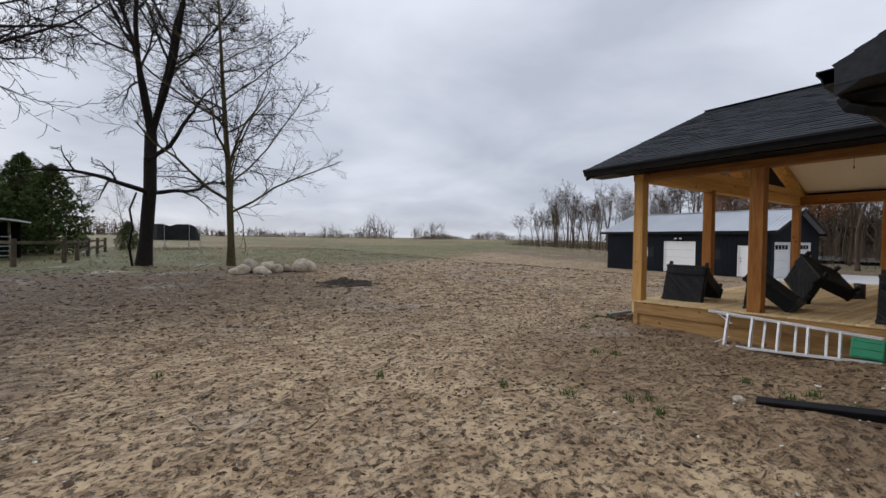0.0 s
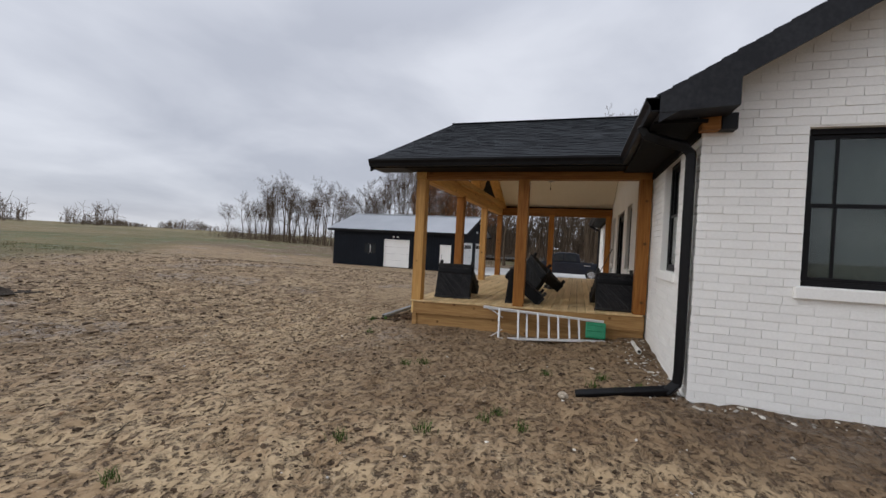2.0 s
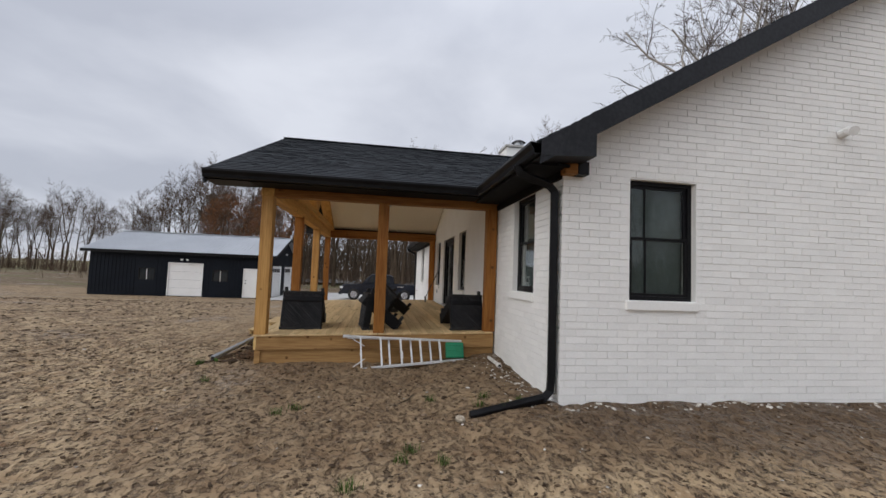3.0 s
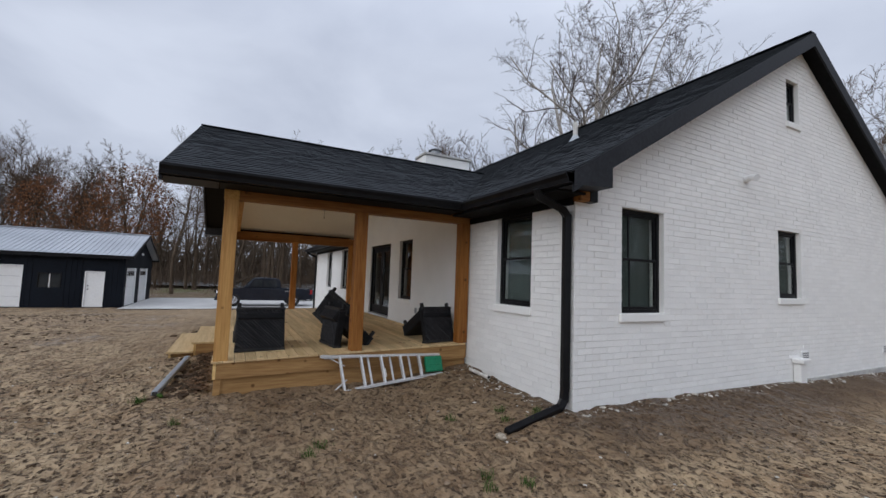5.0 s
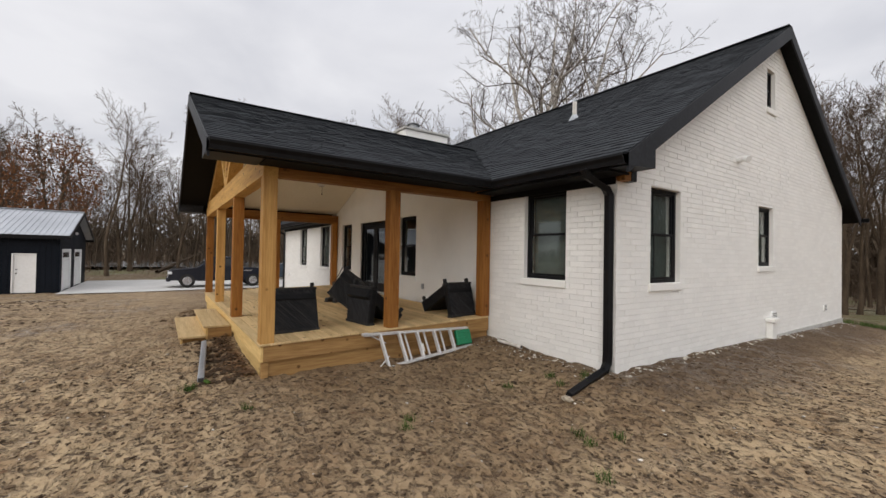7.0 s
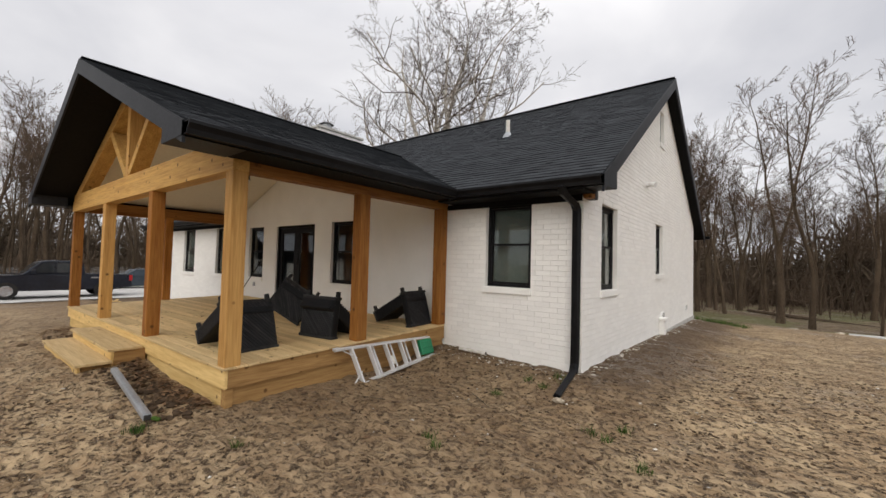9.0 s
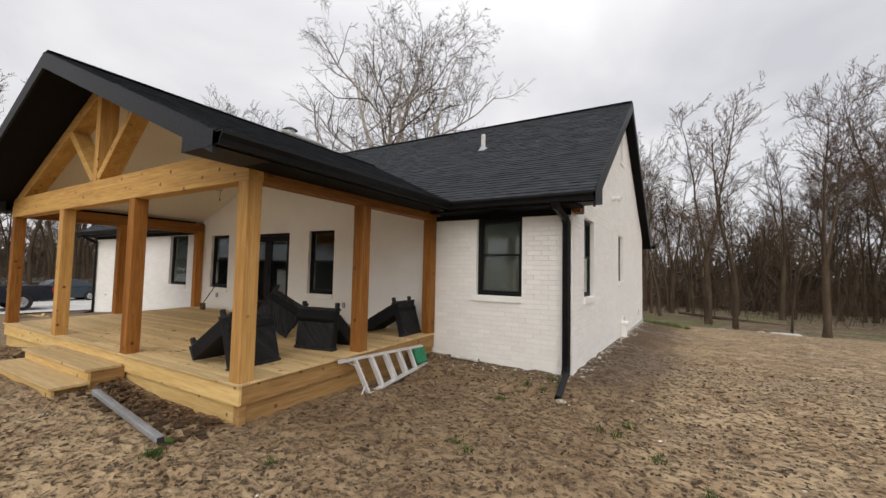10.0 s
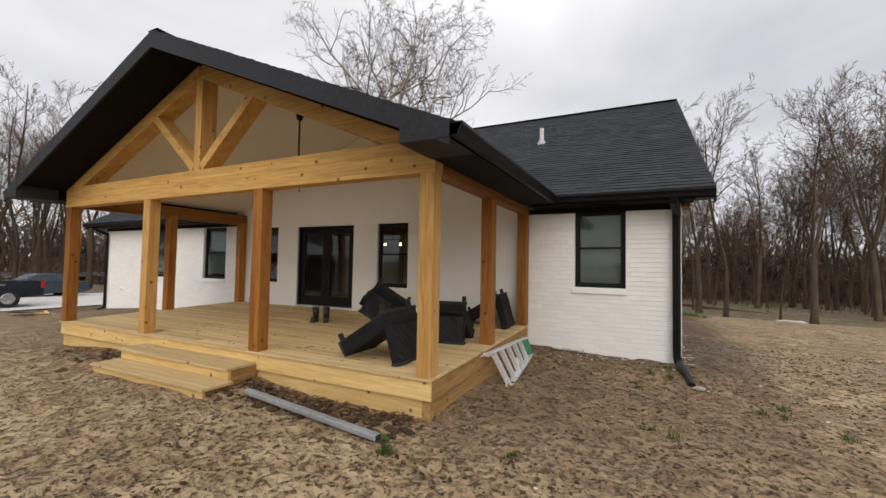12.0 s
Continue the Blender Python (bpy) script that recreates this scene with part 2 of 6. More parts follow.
TUFT = mat("green_grass_blade", (0.035, 0.075, 0.012), (0.085, 0.13, 0.03), 3.0, 15, 0.8, 0.0, island=0.4)
PEBBLE = mat("pale_stone_chip", (0.36, 0.32, 0.27), (0.66, 0.63, 0.57), 9.0, 60, 0.85, 0.3, island=0.35)
LEATHER = mat("black_boot_rubber", (0.010, 0.009, 0.009), (0.03, 0.027, 0.025), 8.0, 50, 0.5, 0.3)

GLASS = bpy.data.materials.new("window_glass")
GLASS.use_nodes = True
gb = GLASS.node_tree.nodes["Principled BSDF"]
gb.inputs["Base Color"].default_value = (0.72, 0.78, 0.76, 1)
gb.inputs["Roughness"].default_value = 0.015
gb.inputs["Transmission Weight"].default_value = 1.0
gb.inputs["IOR"].default_value = 1.5


# ---- mesh helpers ----
def empty(name, label, category, loc=(0, 0, 0), rz=0, group="", kind=""):
    ob = new(name)
    ob.matrix_basis = pose(*loc, 0, 0, rz)
    return tagged(ob, label, category, group, kind)


def chain(ob):
    m = Matrix.Identity(4)
    while ob:
        m = ob.matrix_basis @ m if not ob.parent else ob.matrix_parent_inverse @ ob.matrix_basis @ m
        ob = ob.parent
    return m


def attach(ob, parent):
    """Parent ob, whose mesh lies in world coordinates."""
    ob.parent = parent
    ob.matrix_parent_inverse = chain(parent).inverted()
    return ob


def finish(name, bm, material, smooth=False):
    me = bpy.data.meshes.new(name)
    bmesh.ops.recalc_face_normals(bm, faces=bm.faces)
    bm.to_mesh(me)
    bm.free()
    for m in material if isinstance(material, (list, tuple)) else [material]:
        me.materials.append(m)
    if smooth:
        me.polygons.foreach_set("use_smooth", [True] * len(me.polygons))
    return new(name, me)


def part(name, bm, material, parent=None, label="", smooth=False):
    ob = finish(name, bm, material, smooth)
    if label:
        ob["label"] = label
    return attach(ob, parent) if parent else ob


def raw(name, verts, faces, material, parent=None, label="", smooth=False):
    me = bpy.data.meshes.new(name)
    me.from_pydata(verts, [], faces)
    me.materials.append(material)
    if smooth:
        me.polygons.foreach_set("use_smooth", [True] * len(me.polygons))
    ob = new(name, me)
    if label:
        ob["label"] = label
    return attach(ob, parent) if parent else ob


def box(x0, x1, y0, y1, z0, z1, bevel=0.0, bm=None, m=None):
    own = bm is None
    bm = bm or bmesh.new()
    r = bmesh.ops.create_cube(bm, size=1)
    vs = r["verts"]
    bmesh.ops.scale(bm, vec=(x1 - x0, y1 - y0, z1 - z0), verts=vs)
    bmesh.ops.translate(bm, vec=((x0 + x1) / 2, (y0 + y1) / 2, (z0 + z1) / 2), verts=vs)
    if bevel:
        es = {e for v in vs for e in v.link_edges}
        r2 = bmesh.ops.bevel(bm, geom=list(es), offset=bevel, segments=2, affect="EDGES", profile=0.5)
        vs = list({v for f in r2["faces"] for v in f.verts} | {v for v in vs if v.is_valid})
    if m is not None:
        bmesh.ops.transform(bm, matrix=m, verts=vs)
    return bm


def bar(p, q, w, d, bevel=0.006, bm=None, up=(0, 0, 1)):
    """A squared bar from p to q, w across and d along up."""
    bm = bm or bmesh.new()
    p, q = Vector(p), Vector(q)
    a = (q - p).normalized()
    s = a.cross(Vector(up))
    if s.length < 1e-4:
        s = a.cross(Vector((0, 1, 0)))
    s.normalize()
    u = s.cross(a)
    m = Matrix.Translation((p + q) / 2) @ Matrix((a, s, u)).transposed().to_4x4()
    L = (q - p).length
    return box(-L / 2, L / 2, -w / 2, w / 2, -d / 2, d / 2, bevel, bm, m)


def rod(p, q, r0, r1=None, seg=10, bm=None):
    bm = bm or bmesh.new()
    p, q = Vector(p), Vector(q)
    a = (q - p)
    m = Matrix.Translation((p + q) / 2) @ a.to_track_quat("Z", "Y").to_matrix().to_4x4()
    bmesh.ops.create_cone(bm, cap_ends=True, segments=seg, radius1=r0, radius2=r0 if r1 is None else r1, depth=a.length, matrix=m)
    return bm


def prism(poly, depth, bm=None):
    """A slab under a flat polygon of 3D points, depth metres straight down (or along a vector)."""
    bm = bm or bmesh.new()
    d = Vector(depth) if isinstance(depth, tuple) else Vector((0, 0, -depth))
    a = [bm.verts.new(p) for p in poly]
    b = [bm.verts.new(Vector(p) + d) for p in poly]
    bm.faces.new(a)
    bm.faces.new(b[::-1])
    n = len(a)
    for i in range(n):
        bm.faces.new((a[i], b[i], b[(i + 1) % n], a[(i + 1) % n]))
    return bm


def smooth(a, b, x):
    t = min(max((x - a) / (b - a), 0), 1)
    return t * t * (3 - 2 * t)


# ---- ground ----
def lie(x, y):
    """Height of the ground without its small relief."""
    dx = max(4.73 - x, 0, x - 22.7)
    dy = max(-10.2 - y, 0, y - 0.66)
    d = math.hypot(dx, dy)
    h = 0.10 + 0.12 * (1 - smooth(3.0, 9.0, d)) + 0.16 * (1 - smooth(0.0, 1.7, d))
    dd = math.hypot(max(7.3 - x, 0, x - 15.5), max(0.66 - y, 0, y - 4.6))
    h += 0.05 * (1 - smooth(0, 2.0, dd))
    ds = math.hypot(max(10.2 - x, 0, x - 13.6), max(4.4 - y, 0, y - 5.5))
    h += 0.09 * (1 - smooth(0, 1.3, ds))
    h -= 0.50 * smooth(17, 30, x) * (1 - smooth(24, 45, y))
    h -= 0.15 * smooth(-1.5, -9.5, y)
    h -= 1.0 * smooth(-9, -24, y) + 1.2 * smooth(-24, -60, y)
    h += 0.36 * smooth(5.5, 16, y) * (1 - smooth(10, 24, x))
    h += 3.0 * smooth(60, 420, y) * (1 - smooth(-100, 500, x - 0.6 * y))
    return h


def relief(x, y):
    near = 1 - smooth(20, 40, math.hypot(x - 3, y - 4))
    if near <= 0:
        return 0.08 * noise.noise((x * 0.05, y * 0.05, 3.0))
    p = Vector((x, y, 0))
    a = noise.noise(p * 0.7) * 0.020
    b = noise.noise(p * 2.3 + Vector((5, 1, 0))) * 0.020
    lump = noise.noise(Vector((x * 5.2 + y * 1.1, y * 5.6 - x * 0.8, 2.0)))
    c = -0.034 * max(lump - 0.08, 0) * 2.2 + 0.010 * noise.noise(p * 11.0)
    return near * (a + b + c)


def axis(lo, hi, fine, far):
    out = list(np.arange(lo, hi, fine))
    s, v = fine, hi
    while v < far:
        out.append(v)
        s *= 1.16
        v += s
    s, v = fine, lo
    while v > -far:
        s *= 1.16
        v -= s
        out.insert(0, v)
    return out


gx, gy = axis(-4.5, 9.0, 0.054, 2600), axis(-1.5, 17.0, 0.054, 2600)
gv = [(x, y, lie(x, y) + relief(x, y)) for y in gy for x in gx]
nx = len(gx)
gf = [(j * nx + i, j * nx + i + 1, (j + 1) * nx + i + 1, (j + 1) * nx + i) for j in range(len(gy) - 1) for i in range(nx - 1)]

GROUND = bpy.data.materials.new("muddy_yard_and_field")
GROUND.use_nodes = True
t = GROUND.node_tree
GL = t.links.new


def gnode(kind, op="", **kw):
    n = t.nodes.new(kind)
    if op:
        n.operation = op
    for k, v in kw.items():
        n.inputs[k.replace("_", " ")].default_value = v
    return n


def gnoise(scale, detail=5.0, dist=0.0, vec=None):
    n = gnode("ShaderNodeTexNoise", Scale=scale, Detail=detail, Distortion=dist)
    GL(vec or gpos.outputs["Position"], n.inputs["Vector"])
    return n.outputs["Fac"]


def gramp(src, a, b, lo=0.0, hi=1.0):
    n = gnode("ShaderNodeMapRange", From_Min=a, From_Max=b, To_Min=lo, To_Max=hi)
    n.interpolation_type = "SMOOTHSTEP"
    GL(src, n.inputs["Value"])
    return n.outputs[0]


def gmix(f, a, b):
    n = gnode("ShaderNodeMixRGB")
    for k, v in (("Fac", f), ("Color1", a), ("Color2", b)):
        if isinstance(v, tuple):
            n.inputs[k].default_value = (*v, 1)
        elif isinstance(v, float):
            n.inputs[k].default_value = v
        else:
            GL(v, n.inputs[k])
    return n.outputs[0]


def gmath(op, a, b):
    n = gnode("ShaderNodeMath", op)
    for i, v in enumerate((a, b)):
        if isinstance(v, (int, float)):
            n.inputs[i].default_value = v
        else:
            GL(v, n.inputs[i])
    return n.outputs[0]


gpos = t.nodes.new("ShaderNodeNewGeometry")
gsep = t.nodes.new("ShaderNodeSeparateXYZ")
GL(gpos.outputs["Position"], gsep.inputs[0])
PX, PY = gsep.outputs["X"], gsep.outputs["Y"]
n_big, n_mid, n_fine = gnoise(0.35), gnoise(2.6, 6.0, 0.4), gnoise(22.0, 8.0)
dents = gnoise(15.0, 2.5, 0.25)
lumps = gnoise(4.2, 5.0, 0.6)
streak = gnode("ShaderNodeMapping")
streak.inputs["Scale"].default_value = (1.0, 1.7, 1.0)
streak.inputs["Rotation"].default_value = (0, 0, 0.5)
GL(gpos.outputs["Position"], streak.inputs["Vector"])
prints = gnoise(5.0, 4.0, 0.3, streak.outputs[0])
soil = gmix(gramp(n_mid, 0.38, 0.60), (0.325, 0.218, 0.118), (0.475, 0.345, 0.200))
soil = gmix(gramp(n_big, 0.44, 0.64, 0.0, 0.5), soil, (0.255, 0.172, 0.096))
# dents, prints and chips darken their hollows in colour: damp and shade together
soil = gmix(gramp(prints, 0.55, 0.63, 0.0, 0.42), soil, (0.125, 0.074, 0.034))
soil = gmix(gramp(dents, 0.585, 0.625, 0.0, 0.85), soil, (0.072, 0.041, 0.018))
# hoof marks have no relief: hollow shade and bright crests in colour alone
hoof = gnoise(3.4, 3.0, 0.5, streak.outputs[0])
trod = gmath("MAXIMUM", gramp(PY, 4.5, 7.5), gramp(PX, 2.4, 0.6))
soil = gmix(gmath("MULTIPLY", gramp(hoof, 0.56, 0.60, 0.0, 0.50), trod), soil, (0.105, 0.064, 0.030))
soil = gmix(gramp(hoof, 0.42, 0.36, 0.0, 0.35), soil, (0.50, 0.375, 0.225))
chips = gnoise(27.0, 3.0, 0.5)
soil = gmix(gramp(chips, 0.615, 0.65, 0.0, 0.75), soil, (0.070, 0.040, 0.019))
soil = gmix(gramp(gnoise(34.0, 3.0, 0.3), 0.60, 0.66, 0.0, 0.55), soil, (0.52, 0.40, 0.26))
ruts = gmath("MULTIPLY", gramp(gnoise(1.5, 6.0, 0.8, streak.outputs[0]), 0.54, 0.60), gramp(PY, 5.5, 10.0))
soil = gmix(gmath("MULTIPLY", ruts, 0.5), soil, (0.120, 0.074, 0.036))
# damp earth under the field trees
damp = gmath("MULTIPLY", gramp(gmath("ADD", PY, gmath("MULTIPLY", gnoise(0.4), 6.0)), 9.0, 15.0), gramp(gmath("ADD", PX, gmath("MULTIPLY", gnoise(0.5), 5.0)), 9.0, 3.0))
soil = gmix(gmath("MULTIPLY", damp, 0.80), soil, (0.082, 0.053, 0.028))
# darker brown soil along the yard's west side
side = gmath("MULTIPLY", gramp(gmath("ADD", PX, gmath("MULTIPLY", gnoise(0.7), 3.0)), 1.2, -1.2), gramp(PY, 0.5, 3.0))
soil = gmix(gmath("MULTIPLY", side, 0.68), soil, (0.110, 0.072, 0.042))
# darker brown earth banked against the house and deck
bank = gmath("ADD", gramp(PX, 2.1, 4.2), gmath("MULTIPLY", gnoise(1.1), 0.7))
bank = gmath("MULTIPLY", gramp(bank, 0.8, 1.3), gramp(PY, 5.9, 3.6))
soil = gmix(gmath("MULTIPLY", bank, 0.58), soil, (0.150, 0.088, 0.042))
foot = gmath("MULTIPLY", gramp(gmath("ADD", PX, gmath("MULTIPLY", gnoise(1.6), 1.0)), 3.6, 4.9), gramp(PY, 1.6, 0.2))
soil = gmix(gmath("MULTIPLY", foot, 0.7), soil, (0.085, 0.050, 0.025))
# field
gn = gnoise(0.09, 6.0, 0.5)
grass = gmix(gramp(gn, 0.40, 0.62), (0.175, 0.134, 0.054), (0.100, 0.100, 0.032))
grass = gmix(gramp(gnoise(0.022, 4.0), 0.44, 0.6), grass, (0.200, 0.152, 0.068))
grass = gmix(gramp(gnoise(7.0, 8.0), 0.5, 0.75, 0.0, 0.5), grass, (0.07, 0.075, 0.022))
edge = gmath("ADD", gmath("SUBTRACT", PY, gmath("MULTIPLY", gramp(PX, 3.0, 40.0), 26.0)), gmath("MULTIPLY", gnoise(0.25, 6.0), 9.0))
base = gmix(gramp(edge, 20.5, 26.0), soil, grass)
green = gmath("MULTIPLY", gramp(edge, 24.0, 31.0), gramp(edge, 62.0, 44.0))
base = gmix(gmath("MULTIPLY", green, gramp(gnoise(0.35, 5.0), 0.45, 0.62, 0.0, 0.8)), base, (0.070, 0.112, 0.022))
# leaf litter under the woods
wood_s = gramp(gmath("ADD", PY, gmath("MULTIPLY", gnoise(0.2, 5.0), 8.0)), -13.5, -18.5)
wood_e = gmath("MULTIPLY", gramp(gmath("ADD", PX, gmath("MULTIPLY", gnoise(0.2, 5.0), 8.0)), 38.0, 44.0), gramp(PY, 70.0, 40.0))
litter = gmix(gramp(gnoise(3.0, 8.0), 0.4, 0.65), (0.13, 0.085, 0.045), (0.25, 0.185, 0.11))
litter = gmix(gramp(gnoise(0.16, 4.0), 0.5, 0.6, 0.0, 0.6), litter, (0.14, 0.15, 0.045))
base = gmix(gmath("MAXIMUM", wood_s, wood_e), base, litter)
gbs = t.nodes["Principled BSDF"]
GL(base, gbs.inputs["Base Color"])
wet = gmath("MULTIPLY", gramp(n_big, 0.5, 0.68), gramp(lumps, 0.62, 0.45))
GL(gramp(wet, 0.0, 1.0, 0.86, 0.40), gbs.inputs["Roughness"])
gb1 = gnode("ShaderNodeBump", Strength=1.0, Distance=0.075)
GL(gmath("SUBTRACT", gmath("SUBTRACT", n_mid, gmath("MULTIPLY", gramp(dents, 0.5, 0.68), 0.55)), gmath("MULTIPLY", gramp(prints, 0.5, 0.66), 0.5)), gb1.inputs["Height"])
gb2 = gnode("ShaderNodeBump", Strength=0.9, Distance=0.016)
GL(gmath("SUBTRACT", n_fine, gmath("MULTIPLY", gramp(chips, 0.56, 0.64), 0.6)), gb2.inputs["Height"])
GL(gb1.outputs[0], gb2.inputs["Normal"])
GL(gb2.outputs[0], gbs.inputs["Normal"])
ground = raw("ground", gv, gf, GROUND, smooth=True)
tagged(ground, "trampled sandy brown mud yard running out into a rough field", "ground", kind="structure")


# ---- house ----
XG, YW, XE, YR = 4.73, 0.66, 22.70, -10.2          # gable wall, front wall, far end, rear wall
RY, RZ, SF, SR = -5.09, 6.84, 0.5887, 0.628         # ridge line, front and rear slopes
PXC, PZ, PS = 11.46, 5.15, 0.418                    # porch ridge and slope


def main_z(y):
    return RZ - SF * (y - RY) if y > RY else RZ - SR * (RY - y)


def porch_z(x):
    return PZ - PS * abs(x - PXC)


house = empty("house", "single-storey white painted brick house with charcoal shingle roof", "house", (14, -4.5, 0.2))
GABLE_HOLES = [(-1.05, -0.18, 1.55, 2.98), (-4.99, -4.19, 1.80, 3.02), (-5.05, -4.59, 5.10, 5.93)]
FRONT_HOLES = [(5.575, 6.435, 1.56, 2.95), (10.03, 10.865, 1.39, 2.86), (11.56, 13.38, 0.82, 2.845), (14.09, 14.93, 1.39, 2.86),
               (16.2, 17.23, 1.40, 2.91), (19.0, 20.02, 1.38, 2.93)]


def cells(holes, u0, u1, tops, w0):
    """Upright strips of a wall between its openings: (ua, ub, za, zb at ua, zb at ub)."""
    us = sorted({u0, u1} | {h[0] for h in holes} | {h[1] for h in holes} | set(tops[1]))
    for ua, ub in zip(us, us[1:]):
        mid = (ua + ub) / 2
        z = w0
        for h in sorted((h for h in holes if h[0] < mid < h[1]), key=lambda h: h[2]):
            yield ua, ub, z, h[2], h[2]
            z = h[3]
        yield ua, ub, z, tops[0](ua), tops[0](ub)


def wall(name, holes, u0, u1, tops, w0, plane, inner, along, label):
    bm = bmesh.new()
    for ua, ub, za, ta, tb in cells(holes, u0, u1, tops, w0):
        pts = [(ua, za), (ub, za), (ub, tb), (ua, ta)]
        f = [Vector((plane, u, z)) if along == "y" else Vector((u, plane, z)) for u, z in pts]
        d = Vector((inner - plane, 0, 0)) if along == "y" else Vector((0, inner - plane, 0))
        prism([tuple(p) for p in f], tuple(d), bm)
    bmesh.ops.remove_doubles(bm, verts=bm.verts, dist=1e-4)
    return part(name, bm, MORTAR, house, label)


def gable_top(u):
    return main_z(u) - 0.16


def front_top(u):
    return max(3.10, porch_z(u) - 0.19) if 7.3 < u < 15.5 else 3.10


gable_wall = wall("gable_wall", GABLE_HOLES, YR, YW - 0.006, (gable_top, [RY]), -0.4, XG + 0.006, XG + 0.24, "y", "white painted brick gable wall")
front_wall = wall("front_wall", FRONT_HOLES, XG + 0.012, XE, (front_top, [7.3, 7.301, PXC, 15.499, 15.5]), -0.6, YW - 0.006, YW - 0.24, "x", "white painted brick front wall")
part("rear_wall", box(XG + 0.24, XE, YR, YR + 0.2, -0.8, 3.1), MORTAR, house)
part("end_wall", prism([(XE, YW - 0.24, -0.6), (XE, YW - 0.24, main_z(YW) - 0.2), (XE, RY, RZ - 0.2), (XE, YR + 0.2, main_z(YR) - 0.2), (XE, YR + 0.2, -0.6)], (-0.2, 0, 0)), MORTAR, house)
part("inner_floor", box(XG + 0.25, XE - 0.22, YR + 0.22, YW - 0.25, 0.70, 0.79), INSIDE, house, "pale interior floor")
part("inner_ceiling", box(XG + 0.25, XE - 0.22, YR + 0.22, YW - 0.25, 3.02, 3.09), INSIDE, house)
part("inner_wall", box(XG + 0.25, XE - 0.22, -3.6, -3.5, 0.79, 3.02), INSIDE, house)

# eaves, fascia, gutters
EY, EX0, EXR, EX1, YB = 1.11, 4.31, 4.48, 23.25, -10.9
PX0, PX1, PY1 = 6.77, 16.14, 5.30
lvp = (PXC, RY + (RZ - PZ) / SF)
pv = lambda x: RY + (RZ - porch_z(x)) / SF
TH = 0.15
left = [(EX0, EY, main_z(EY)), (PX0, EY, main_z(EY)), (PX0, pv(PX0), porch_z(PX0)), (*lvp, PZ), (PXC, RY, RZ), (EXR, RY, RZ)]
right = [(EX1, EY, main_z(EY)), (EX1, RY, RZ), (PXC, RY, RZ), (*lvp, PZ), (PX1, pv(PX1), porch_z(PX1)), (PX1, EY, main_z(EY))]
rear = [(EXR, RY, RZ), (EX1, RY, RZ), (EX1, YB, main_z(YB)), (EXR, YB, main_z(YB))]
pl = [(PX0, PY1, porch_z(PX0)), (PXC, PY1, PZ), (*lvp, PZ), (PX0, pv(PX0), porch_z(PX0))]
pr = [(PX1, PY1, porch_z(PX1)), (PX1, pv(PX1), porch_z(PX1)), (*lvp, PZ), (PXC, PY1, PZ)]
roof = part("roof", prism(left, TH), SOFFIT, house, "charcoal asphalt shingle roof with black eaves")
for poly in (right, rear):
    part("roof_slope", prism(poly, TH), SOFFIT, house)
for poly in (pl, pr):
    part("porch_roof_slope", prism(poly, TH), SOFFIT, house, "low gabled porch roof in charcoal shingles")
# barge boards along the rakes
for a, b in (((EX0 - 0.015, EY, main_z(EY)), (EXR - 0.015, RY, RZ)), ((EXR - 0.015, YB, main_z(YB)), (EXR - 0.015, RY, RZ)),
             ((EX1 + 0.015, EY, main_z(EY)), (EX1 + 0.015, RY, RZ))):
    part("barge_board", prism([a, b, (b[0], b[1], b[2] - 0.26), (a[0], a[1], a[2] - 0.24)], (0.03 if a[0] < 10 else -0.03, 0, 0)), BARGE, house)
for xe in (PX0, PX1):
    z = porch_z(xe)
    part("barge_board", prism([(xe, PY1 + 0.015, z), (PXC, PY1 + 0.015, PZ), (PXC, PY1 + 0.015, PZ - 0.24), (xe, PY1 + 0.015, z - 0.21)], (0, -0.03, 0)), BARGE, house)
# boxed returns at the feet of the rakes
part("eave_return", prism([(EX0 - 0.02, EY, main_z(EY)), (EX0 - 0.005, 0.49, main_z(0.49)), (EX0 - 0.005, 0.49, 3.075), (EX0 - 0.02, EY, 3.03)], (0.30, 0, 0)), BARGE, house)
for s, xe in ((1, PX0), (-1, PX1)):
    part("eave_return", prism([(xe, PY1 + 0.02, porch_z(xe) - 0.01), (xe + s * 0.52, PY1 + 0.02, porch_z(xe + s * 0.52) - 0.015), (xe + s * 0.52, PY1 + 0.02, 3.045), (xe, PY1 + 0.02, 3.045)], (0, -0.62, 0)), BARGE, house)
# soffit and frieze boards
part("soffit", box(EX0 + 0.25, PX0 + 0.4, YW, EY, 3.01, 3.04), SOFFIT, house)
part("soffit", box(PX1 - 0.3, EX1, YW, EY, 3.01, 3.04), SOFFIT, house)
part("frieze_board", box(XG + 0.02, 7.28, YW + 0.004, YW + 0.035, 2.92, 3.01), SOFFIT, house)
part("frieze_board", box(15.55, XE, YW + 0.004, YW + 0.035, 2.92, 3.01), SOFFIT, house)
part("soffit", box(PX0, 7.28, EY, PY1 - 0.62, 3.05, 3.08), SOFFIT, house)
part("soffit", box(15.49, PX1, EY, PY1 - 0.62, 3.05, 3.08), SOFFIT, house)
part("fascia", box(EX0 + 0.25, PX0 - 0.002, EY - 0.024, EY - 0.004, 3.04, main_z(EY) - 0.03), BLACKTRIM, house)
part("fascia", box(PX0 + 0.004, PX0 + 0.024, EY, PY1 - 0.61, 3.08, porch_z(PX0) - 0.03), BLACKTRIM, house)
part("fascia", box(PX1 - 0.024, PX1 - 0.004, EY, PY1 - 0.61, 3.08, porch_z(PX1) - 0.03), BLACKTRIM, house)
part("timber_block", box(4.60, 4.728, 0.545, 0.70, 2.95, 3.09, 0.008), CEDAR_SHADED_Y, house, "short cedar block under the eave")
